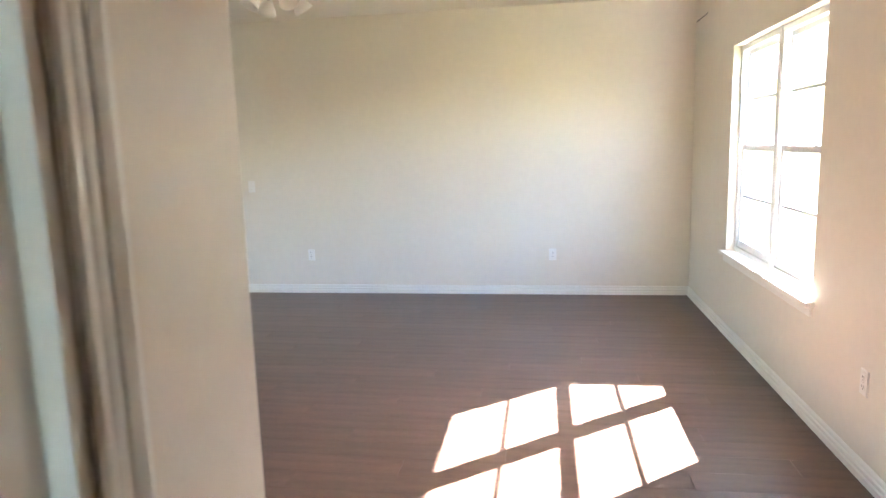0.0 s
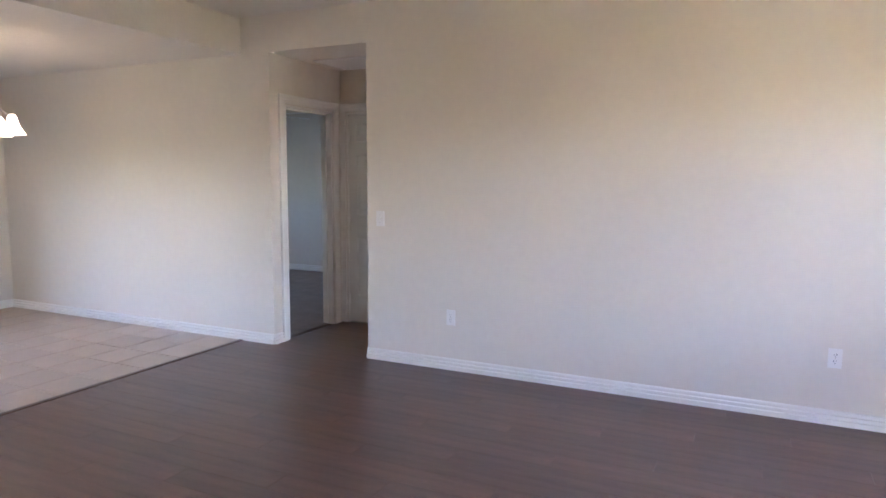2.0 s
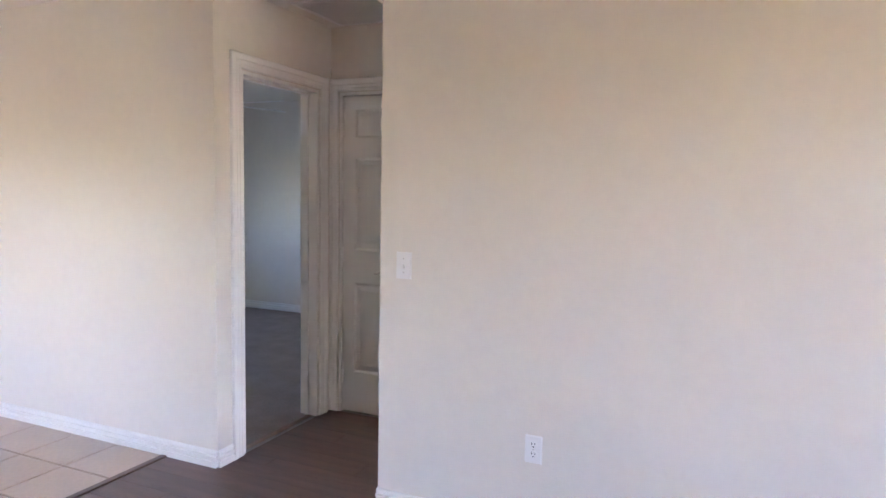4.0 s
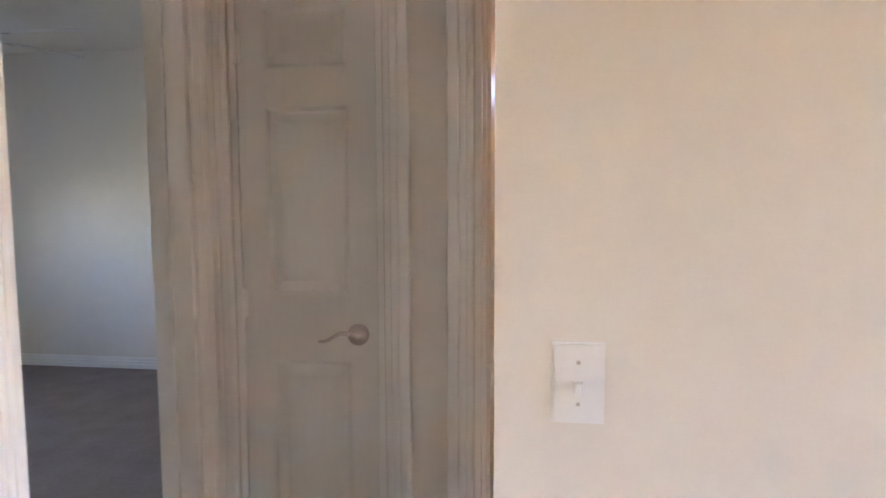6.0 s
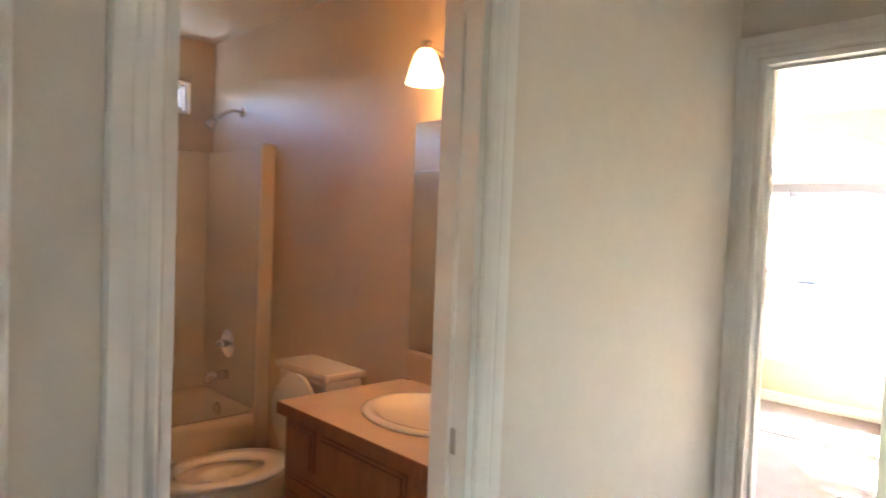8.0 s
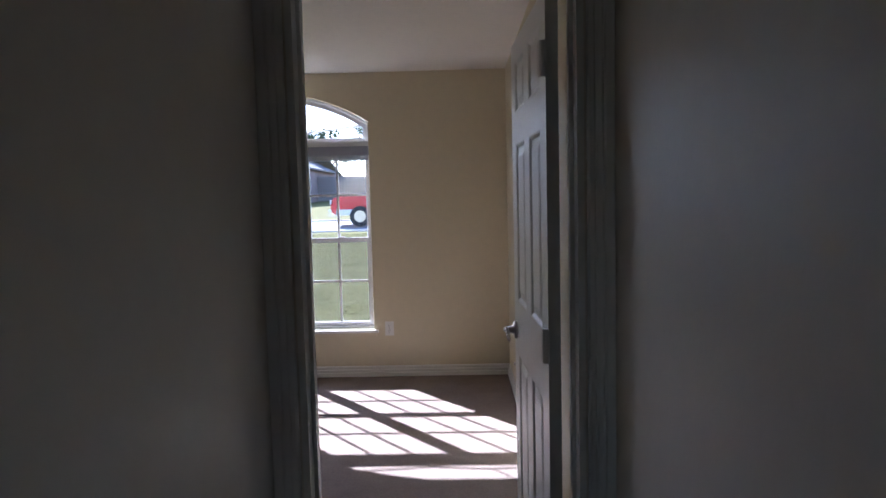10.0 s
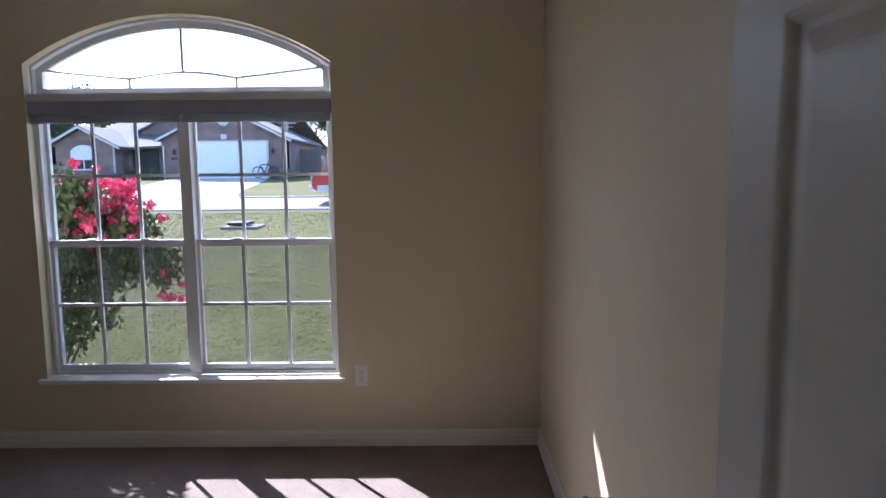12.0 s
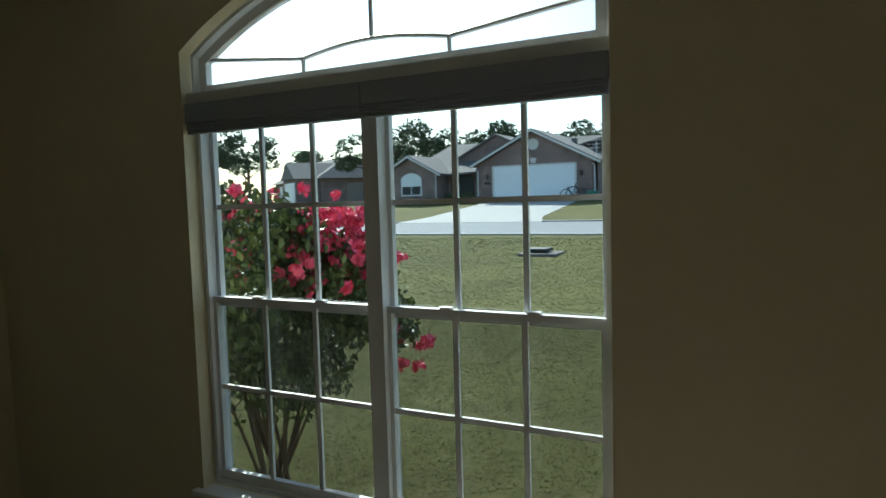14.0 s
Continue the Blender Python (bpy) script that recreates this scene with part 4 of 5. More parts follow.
loft([oval(BMX, SX, SY, rx, ry, z) for rx, ry, z in ((0.186, 0.236, 0.798), (0.215, 0.262, 0.801), (0.215, 0.262, 0.810), (0.200, 0.248, 0.816), (0.178, 0.226, 0.812), (0.165, 0.212, 0.798), (0.14, 0.18, 0.777), (0.06, 0.08, 0.769))], False, True)
tagged(part("bathroom_sink", BMX, PORC, None, "", True), "oval white porcelain drop-in sink", "sink")
fc = thing("sink_faucet", (-3.280, SY, 0.81), "chrome bathroom faucet with lever handles", "faucet")
part("base_plate", boxes((-3.303, SY - 0.085, 0.801, -3.256, SY + 0.085, 0.82), bevel=0.006), CHROME, fc)
bm = bmesh.new()
rod(bm, (-3.280, SY, 0.82), (-3.286, SY, 0.87), 0.016, 0.012)
rod(bm, (-3.286, SY, 0.868), (-3.393, SY, 0.855), 0.012, 0.010)
part("spout", bm, CHROME, fc)
for s in (-1, 1):
    bm = bmesh.new()
    rod(bm, (-3.280, SY + s * 0.065, 0.82), (-3.280, SY + s * 0.065, 0.855), 0.014, 0.011)
    rod(bm, (-3.280, SY + s * 0.065, 0.852), (-3.303, SY + s * 0.11, 0.858), 0.007, 0.006)
    part("handle", bm, CHROME, fc)
tagged(part("vanity_mirror", boxes((XB - 0.008, VY0, 0.917, XB - 0.002, 2.0, 1.82)), MIRROR), "frameless wall mirror above the vanity", "mirror")

vl = thing("vanity_light", (XB, 1.6, 2.0), "nickel vanity light bar with glowing glass shades", "wall lamp")
part("back_plate", boxes((XB - 0.022, 1.22, 1.985, XB - 0.002, 1.98, 2.075), bevel=0.006), NICKEL, vl)
for y in (1.825, 1.60, 1.375):
    bm = bmesh.new()
    rod(bm, (XB - 0.02, y, 2.045), (XB - 0.125, y, 2.075), 0.009)
    rod(bm, (XB - 0.125, y, 2.085), (XB - 0.125, y, 2.045), 0.022, 0.026)
    arm = part("arm", bm, NICKEL, vl)
    part("shade", lathe([(0.026, 0.0), (0.040, -0.02), (0.060, -0.08), (0.072, -0.125), (0.068, -0.125), (0.05, -0.07), (0.02, -0.005)], 20, Matrix.Translation((XB - 0.125, y, 2.055))), LAMPGLOW, arm, "lit frosted bell shade", True)


# ---- outdoors ----
def ground_z(x):
    return -0.36 + 0.0456 * max(0.0, min(x, 42) - 2.0)


def strip(bm, x0, x1, y0, y1, lift, n=6):
    """A band of ground that follows the slope."""
    xs = [x0 + (x1 - x0) * i / n for i in range(n + 1)]
    for a, b in zip(xs, xs[1:]):
        bm.faces.new([bm.verts.new((x, y, ground_z(x) + lift)) for x, y in ((a, y0), (b, y0), (b, y1), (a, y1))])


bm = bmesh.new()
cols = [XW + 0.14, 2, 5, 9, 13, 17, 22.1, 26, 30, 34, 38, 42, 90, 600]
for a, b in zip(cols, cols[1:]):
    bm.faces.new([bm.verts.new((x, y, ground_z(x))) for x, y in ((a, -600), (b, -600), (b, 600), (a, 600))])
bm.faces.new([bm.verts.new(v) for v in ((-600, -600, -0.36), (XW + 0.14, -600, -0.36), (XW + 0.14, 600, -0.36), (-600, 600, -0.36))])
bmesh.ops.remove_doubles(bm, verts=bm.verts[:], dist=0.001)
structure("ground", bm, GRASS, "patchy green and dry lawn", "lawn")
bm = bmesh.new()
strip(bm, 17.9, 22.1, -200, 200, 0.012)
structure("road", bm, ROAD, "pale grey residential street", "road")
for i, (a, b) in enumerate(((17.65, 17.9), (22.1, 22.45))):
    z = ground_z((a + b) / 2)
    structure("kerb_%d" % (i + 1), boxes((a, -200, z - 0.1, b, 8.5, z + 0.05), (a, 14.7, z - 0.1, b, 200, z + 0.05)) if i else boxes((a, -200, z - 0.1, b, 200, z + 0.04)), CONC, "concrete kerb", "kerb")
bm = bmesh.new()
xs = [22.1 + (36 - 22.1) * i / 10 for i in range(11)]
for a, b in zip(xs, xs[1:]):
    lo = lambda x: 11.0 - 0.15 * (36 - x) - 0.5 * max(0, 1 - (x - 22.1) / 2.0)
    hi = lambda x: 16.8 - 0.19 * (36 - x) + 0.6 * max(0, 1 - (x - 22.1) / 2.6)
    bm.faces.new([bm.verts.new((x, y, ground_z(x) + 0.02)) for x, y in ((a, lo(a)), (b, lo(b)), (b, hi(b)), (a, hi(a)))])
structure("driveway", bm, CONC, "pale concrete driveway", "driveway")

box_ = thing("utility_box", (13.57, 5.66, ground_z(13.57)), "low dark green utility box in the lawn", "utility box")
g = ground_z(13.57)
part("lid", boxes((13.32, 5.46, g + 0.07, 13.82, 5.98, g + 0.15), bevel=0.03), DARK, box_)
part("rim", boxes((13.17, 5.21, g - 0.05, 13.97, 6.11, g + 0.05), bevel=0.03), FENCE, box_)


# ---- house across the street ----
def gable_house():
    root = thing("house", (36, 13, 1.2), "brown brick house with gables and a white garage door", "house")
    X, g = 36.0, 1.18
    part("wall", extrude_outline([(8.35, g - 0.4), (15.7, g - 0.4), (15.7, 3.45), (12.06, 5.25), (8.35, 3.45)], X, X + 0.25, lambda y, z, d: (d, y, z)), BRICK, root)
    part("wall", boxes((X, 8.35, g - 0.4, X + 10, 8.6, 3.35)), BRICK, root, "brick side wall")
    part("wall", boxes((X + 1.6, 15.7, g - 0.4, X + 1.85, 18.7, 3.3)), BRICK, root, "recessed entry wall")
    part("wall", extrude_outline([(18.45, g - 0.4), (22.2, g - 0.4), (22.2, 3.15), (20.34, 4.15), (18.45, 3.15)], X, X + 0.25, lambda y, z, d: (d, y, z)), BRICK, root)
    part("wall", boxes((X, 21.95, g - 0.4, X + 10, 22.2, 3.1)), BRICK, root)
    part("wall", boxes((X + 0.25, 18.45, g - 0.4, X + 1.85, 18.65, 3.1)), BRICK, root)
    # near-black slab on the entry wall, painting in the porch's shade
    part("entry_shade", boxes((X + 1.55, 16.6, g, X + 1.6, 18.2, 3.0)), DARK, root, "dark panel in place of the entry's shade")

    def slope(name, a, b, c, d, t=0.12):
        bm = bmesh.new()
        top = [bm.verts.new(p) for p in (a, b, c, d)]
        low = [bm.verts.new((p[0], p[1], p[2] - t)) for p in (a, b, c, d)]
        bm.faces.new(top)
        bm.faces.new(low[::-1])
        for i in range(4):
            bm.faces.new((top[i], top[(i + 1) % 4], low[(i + 1) % 4], low[i]))
        bmesh.ops.recalc_face_normals(bm, faces=bm.faces[:])
        return part(name, bm, SHINGLE, root)
    f = X - 0.4
    slope("roof", (f, 12.06, 5.45), (X + 9, 12.06, 5.45), (X + 9, 15.95, 3.5), (f, 15.95, 3.5))
    slope("roof", (f, 12.06, 5.45), (X + 9, 12.06, 5.45), (X + 9, 8.05, 3.45), (f, 8.05, 3.45))
    slope("roof", (f, 20.34, 4.35), (X + 6, 20.34, 4.35), (X + 6, 22.65, 3.1), (f, 22.65, 3.1))
    slope("roof", (f, 20.34, 4.35), (X + 6, 20.34, 4.35), (X + 6, 18.0, 3.1), (f, 18.0, 3.1))
    slope("roof", (X + 1.0, 22.2, 3.0), (X + 6.5, 20.5, 5.4), (X + 6.5, 9.0, 5.4), (X + 1.0, 15.0, 3.2))
    slope("roof", (X + 12, 22.2, 3.0), (X + 6.5, 20.5, 5.4), (X + 6.5, 9.0, 5.4), (X + 12, 7.9, 3.0))
    slope("roof", (X + 3.0, 15.7, 5.65), (X + 8, 15.7, 5.65), (X + 8, 18.6, 4.15), (X + 3.0, 18.6, 4.15))
    slope("roof", (X + 3.0, 15.7, 5.65), (X + 8, 15.7, 5.65), (X + 8, 12.6, 4.2), (X + 3.0, 12.6, 4.2))
    part("wall", extrude_outline([(12.6, 3.4), (18.4, 3.4), (18.4, 4.15), (15.7, 5.5), (12.6, 4.05)], X + 3.3, X + 3.5, lambda y, z, d: (d, y, z)), BRICK, root, "upper brick gable")
    for (y0, z0), (y1, z1) in (((12.06, 5.38), (15.95, 3.42)), ((12.06, 5.38), (8.05, 3.37)), ((20.34, 4.28), (22.65, 3.03)), ((20.34, 4.28), (18.0, 3.03))):
        part("bargeboard", extrude_outline([(y0, z0 - 0.12), (y0, z0 + 0.02), (y1, z1 + 0.02), (y1, z1 - 0.12)], f - 0.03, f + 0.02, lambda y, z, d: (d, y, z)), SOFFIT, root, "white bargeboard")
    door = part("garage_door", boxes((X - 0.03, 9.60, g + 0.02, X - 0.005, 14.54, 3.29)), GARAGE, root, "white panelled double garage door")
    for r in range(4):
        for c in range(8):
            y0 = 9.67 + c * 0.607
            z0 = g + 0.07 + r * 0.525
            part("panel", boxes((X - 0.045, y0, z0, X - 0.03, y0 + 0.55, z0 + 0.47)), GARAGE, door)
    part("door_trim", boxes((X - 0.05, 9.48, g, X - 0.005, 9.60, 3.39), (X - 0.05, 14.54, g, X - 0.005, 14.66, 3.39), (X - 0.05, 9.60, 3.29, X - 0.005, 14.54, 3.39)), SOFFIT, root)
    part("vent", lathe([(0, 0.03), (0.25, 0.03), (0.33, 0.0)], 24, wall_frame(X, 12.06, 4.55, (-1, 0, 0))), SOFFIT, root, "round white gable vent")
    w = part("window", extrude_outline([(19.55, 1.75), (21.05, 1.75)] + [(p, q) for p, q in arch_line(19.55, 21.05, 2.85, 3.22, 10)][::-1], X - 0.04, X - 0.005, lambda y, z, d: (d, y, z)), GARAGE, root, "arched white window")
    for y0 in (19.63, 20.33):
        part("pane", boxes((X - 0.05, y0, 1.83, X - 0.04, y0 + 0.63, 2.35)), DARK, w)
    part("window_sill", boxes((X - 0.08, 19.45, 1.65, X, 21.15, 1.75)), BRICK, w)
    for y in (8.45, 15.6, 18.5):
        bm = bmesh.new()
        rod(bm, (X - 0.06, y, g), (X - 0.06, y, 3.1), 0.045)
        rod(bm, (X - 0.06, y, 3.1), (X - 0.4, y, 3.25), 0.045)
        part("downspout", bm, SOFFIT, root, "white downspout")
    for y in (9.2, 14.95):
        lamp = part("porch_lamp", lathe([(0, 0.2), (0.07, 0.14), (0.09, 0.0), (0.05, -0.14), (0, -0.18)], 8, Matrix.Translation((X - 0.12, y, 2.75))), DARK, root)
    for y, zz in ((10.6, 5.1), (9.3, 4.6)):
        part("roof_vent", boxes((X + 4, y, zz - 0.5, X + 4.3, y + 0.3, zz), bevel=0.03), SHINGLE, root)
    part("keystone", extrude_outline([(11.93, 3.45), (12.19, 3.45), (12.25, 3.75), (11.87, 3.75)], X - 0.04, X - 0.003, lambda y, z, d: (d, y, z)), SOFFIT, root, "pale keystone over the garage door")
    part("number_plate", boxes((X - 0.025, 14.80, 2.30, X - 0.014, 15.20, 2.45)), DARK, root, "dark house number plate")
    bm = bmesh.new()
    rod(bm, (X + 2.2, 8.9, 3.9), (X + 2.2, 8.9, 4.75), 0.03)
    for k, w in ((4.72, 0.42), (4.5, 0.55), (4.28, 0.42)):
        rod(bm, (X + 2.2, 8.9 - w, k), (X + 2.2, 8.9 + w, k), 0.018)
    part("roof_antenna", bm, SOFFIT, root, "pale roof antenna")
    # bands of single bricks round the garage door
    bm = bmesh.new()
    rng = random.Random(3)
    for r in range(26):
        z = g + 0.05 + r * 0.082
        for y0, y1 in ((8.55, 9.46), (14.68, 15.55)):
            y = y0 + (0.11 if r % 2 else 0)
            while y + 0.20 < y1:
                box(bm, X - 0.012 - rng.random() * 0.006, y, z, X, y + 0.205, z + 0.068)
                y += 0.22
    part("brickwork", bm, BRICK, root)
    return root



def shift(root, dy, dz, dx=0.0):
    root.matrix_basis = Matrix.Translation((dx, dy, dz)) @ root.matrix_basis


shift(gable_house(), 1.57, 0.0)

nb = thing("neighbour_house", (47, 4, 1.3), "brick house with a terracotta brown roof", "house")
part("wall", boxes((46, -8, 1.0, 52, 5.5, 3.2)), BRICK, nb)
bm = bmesh.new()
for a, b, c, d in (((45.4, -8.5, 3.1), (45.4, 6.0, 3.1), (49, 4.2, 4.9), (49, -6.5, 4.9)), ((52.6, -8.5, 3.1), (52.6, 6.0, 3.1), (49, 4.2, 4.9), (49, -6.5, 4.9)), ((45.4, 6.0, 3.1), (52.6, 6.0, 3.1), (49, 4.2, 4.9), (49, 4.2, 4.9))):
    vs = []
    for p in (a, b, c, d):
        v = bm.verts.new(p)
        vs.append(v)
    bm.faces.new(vs)
bmesh.ops.remove_doubles(bm, verts=bm.verts[:], dist=0.001)
part("roof", bm, TERRA, nb)
shift(nb, 1.4, 0.1, 2.0)

fence = thing("wooden_fence", (37, 6, 1.2), "dark weathered board fence beside the house", "fence")
for i in range(34):
    y = 3.2 + i * 0.15
    part("board", boxes((37.0, y, 1.15, 37.025, y + 0.138, 2.95 + 0.02 * math.sin(i * 2.3))), FENCE, fence)
for z in (1.5, 2.6):
    part("rail", boxes((37.026, 3.2, z, 37.07, 8.35, z + 0.09)), FENCE, fence)

shift(fence, 1.57, 0.0, 2.0)

side_fence = thing("wooden_fence", (42, 29, 1.4), "brown weathered board fence between the houses", "fence")
for i in range(26):
    y = 27.0 + i * 0.16
    part("board", boxes((42.0, y, 1.36, 42.025, y + 0.148, 2.95 + 0.02 * math.sin(i * 1.7))), FENCE, side_fence)
for z in (1.7, 2.6):
    part("rail", boxes((42.026, 27.0, z, 42.07, 31.15, z + 0.09)), FENCE, side_fence)

bins = thing("garden_clutter", (33.4, 8.9, 1.2), "green bin and bicycle beside the garage", "bin")
part("bin", boxes((33.2, 8.2, 1.15, 33.8, 8.75, 1.75), bevel=0.08), mat("green_bin_plastic", (0.05, 0.17, 0.13), 0.5), bins)
shift(bins, 1.57, 0.0, 2.0)
bike = thing("bicycle", (33.2, 9.5, 1.2), "dark bicycle leaning by the garage door", "bicycle")
for y in (9.1, 10.0):
    bm = bmesh.new()
    for k in range(20):
        a, b = 2 * math.pi * k / 20, 2 * math.pi * (k + 1) / 20
        rod(bm, (33.45, y + 0.31 * math.cos(a), 1.54 + 0.31 * math.sin(a)), (33.45, y + 0.31 * math.cos(b), 1.54 + 0.31 * math.sin(b)), 0.025, seg=6)
    part("wheel", bm, RUBBER, bike)
bm = bmesh.new()
for p, q in (((9.1, 1.54), (9.4, 2.0)), ((9.4, 2.0), (9.85, 1.95)), ((9.85, 1.95), (10.0, 1.54)), ((9.4, 2.0), (9.6, 1.5)), ((9.6, 1.5), (9.85, 1.95)), ((9.4, 2.0), (9.38, 2.2))):
    rod(bm, (33.45, *p), (33.45, *q), 0.03, seg=6)
part("frame", bm, DARK, bike)
shift(bike, 1.57, 0.0, 2.0)

# far house up the street
def far_house():
    root = thing("far_house", (55, 45, 1.5), "long low grey house with a pale garage door", "house")
    m = Matrix.Translation((56, 46, 1.45)) @ Matrix.Rotation(radians(-37), 4, "Z")

    def put(name, bm, material, label=""):
        bm.transform(m)
        return part(name, bm, material, root, label)
    put("wall", boxes((0, -9, -0.5, 8, 12, 2.5)), BRICK)
    bm = bmesh.new()
    a = [bm.verts.new(p) for p in ((-0.5, -9.5, 2.4), (-0.5, 12.5, 2.4), (4, 9, 4.9), (4, -6, 4.9), (8.5, -9.5, 2.4), (8.5, 12.5, 2.4))]
    for q in ((0, 1, 2, 3), (4, 3, 2, 5), (0, 3, 4), (1, 5, 2)):
        bm.faces.new([a[i] for i in q])
    put("roof", bm, SHINGLE)
    bm = bmesh.new()
    a = [bm.verts.new(p) for p in ((-2.5, -8.5, 2.4), (-2.5, -2.5, 2.4), (-2.5, -5.5, 4.1), (4, -5.5, 4.1), (4, -8.5, 2.4), (4, -2.5, 2.4))]
    for q in ((0, 1, 2), (0, 2, 3, 4), (1, 5, 3, 2)):
        bm.faces.new([a[i] for i in q])
    put("roof", bm, SHINGLE)
    put("wall", boxes((-2.2, -8.2, -0.5, 0, -2.8, 2.4)), BRICK)
    put("garage_door", boxes((-2.26, -7.6, -0.1, -2.2, -3.4, 2.05)), GARAGE, "pale garage door")
    put("door", boxes((-0.05, 0.5, 0, 0, 1.5, 2.1)), DARK)
    for y in (3.5, 8.0):
        put("window", boxes((-0.05, y, 0.8, 0, y + 1.4, 2.1)), GARAGE)
    for y in (-1, 2.5, 6):
        put("roof_vent", boxes((1.6, y, 3.6, 1.9, y + 0.3, 4.05)), SOFFIT)
    shift(root, 1.5, 0.0)


far_house()
bm = bmesh.new()
for a, b in zip(range(0, 8), range(1, 9)):
    bm.faces.new([bm.verts.new((22.1 + 4 * t, 33 + s + 2.2 * t, ground_z(22.1 + 4 * t) + 0.025)) for t, s in ((a, 0), (b, 0), (b, 5), (a, 5))])
structure("driveway_far", bm, CONC, "pale concrete driveway", "driveway")

# ---- red pickup at the kerb ----
tz = ground_z(19.9)
truck = thing("pickup_truck", (19.9, 2.8, tz), "red pickup truck with pale lower trim parked in the street", "truck")
prof = [(5.25, 0.45), (5.32, 0.75), (5.25, 1.02), (4.9, 1.10), (3.9, 1.16), (3.35, 1.68), (2.0, 1.74), (1.55, 1.20), (-0.1, 1.18), (-0.15, 0.5)]
bm = extrude_outline([(y, tz + z) for y, z in prof], 19.05, 20.85, lambda y, z, d: (d, y, z))
bmesh.ops.bevel(bm, geom=bm.edges[:], offset=0.05, segments=2, affect="EDGES")
part("body", bm, RED, truck)
part("side_window", extrude_outline([(3.75, tz + 1.18), (3.3, tz + 1.6), (2.1, tz + 1.64), (1.8, tz + 1.2)], 19.03, 19.05, lambda y, z, d: (d, y, z)), DARK, truck)
part("bumper", boxes((19.1, 5.2, tz + 0.40, 20.8, 5.42, tz + 0.62), bevel=0.04), CHROME, truck)
part("side_trim", boxes((19.02, 0.0, tz + 0.42, 19.06, 5.1, tz + 0.62)), SOFFIT, truck, "pale lower side trim")
part("headlight", boxes((19.1, 5.18, tz + 0.78, 19.5, 5.33, tz + 0.98), bevel=0.03), PLATE, truck)
for y in (4.25, 0.95):
    bm = bmesh.new()
    rod(bm, (19.0, y, tz + 0.37), (19.25, y, tz + 0.37), 0.37, seg=24)
    wheel = part("wheel", bm, RUBBER, truck)
    bm = bmesh.new()
    rod(bm, (18.98, y, tz + 0.37), (19.02, y, tz + 0.37), 0.21, seg=18)
    part("rim", bm, NICKEL, wheel)


shift(truck, -0.2, 0.0)


# ---- plants ----
def leaf_cloud(bm, centre, radii, count, size, rng, shell=0.55, flat=0.5):
    """Many small leaves scattered through an uneven blob."""
    c = Vector(centre)
    for _ in range(count):
        v = Vector((rng.gauss(0, 1), rng.gauss(0, 1), rng.gauss(0, 1))).normalized()
        k = (shell + (1 - shell) * rng.random() ** 0.5) * (0.8 + 0.35 * noise.noise(v * 2.3 + c))
        p = c + Vector((v.x * radii[0] * k, v.y * radii[1] * k, v.z * radii[2] * k))
        s = size * rng.uniform(0.6, 1.3)
        m = Matrix.Translation(p) @ Euler((rng.uniform(0, 6.3), rng.uniform(0, 6.3), rng.uniform(0, 6.3))).to_matrix().to_4x4()
        q = [bm.verts.new(m @ Vector(u)) for u in ((-s, 0, 0), (0, -s * flat, 0.15 * s), (s, 0, 0), (0, s * flat, 0.15 * s))]
        bm.faces.new(q)


def tree(x, y, h, r, seed, label="distant broad-leaved tree behind the houses", lean=0.0, low=0.35):
    rng = random.Random(seed)
    z0 = ground_z(x) - 0.1
    root = thing("tree", (x, y, z0), label, "tree", "trees behind the houses")
    bm = bmesh.new()
    top = Vector((x + lean, y + lean, z0 + h * 0.62))
    rod(bm, (x, y, z0), top, h * 0.028, h * 0.014, 8)
    tips = []
    for i in range(8):
        a = rng.uniform(0, 6.28)
        st = Vector((x, y, z0)).lerp(top, rng.uniform(0.5, 1.0))
        end = st + Vector((math.cos(a) * r * 0.62, math.sin(a) * r * 0.62, h * rng.uniform(0.05, 0.30)))
        rod(bm, st, end, h * 0.011, h * 0.004, 6)
        tips.append(end)
    part("trunk", bm, BARK, root)
    bm = bmesh.new()
    for t in tips:
        leaf_cloud(bm, t, (r * 0.42, r * 0.42, h * 0.13), 280, h * 0.021, rng)
    for _ in range(6):
        leaf_cloud(bm, (x + rng.uniform(-r, r) * 0.5, y + rng.uniform(-r, r) * 0.5, z0 + h * rng.uniform(0.6, 0.92)), (r * 0.38, r * 0.38, h * 0.10), 240, h * 0.021, rng)
    part("crown", bm, FARLEAF, root)


for i, (x, y, h, r) in enumerate(((58, 8, 8.6, 3.4), (60, 13, 8.0, 3.2), (58, 17.5, 8.4, 3.6), (57, 22, 9.2, 3.6), (56, 27, 7.8, 3.4), (52, 31, 8.6, 3.6), (50, 34.5, 7.6, 3.2),
                                 (66, 4, 8.2, 3.6), (70, -2, 8.4, 4.0), (72, 58, 8.8, 4.2), (68, 66, 12.0, 4.6), (64, 70, 11.0, 4.2), (74, 50, 7.6, 3.6), (62, 38, 7.2, 3.2))):
    tree(x, y, 0.88 * h, 1.05 * r, 100 + i)


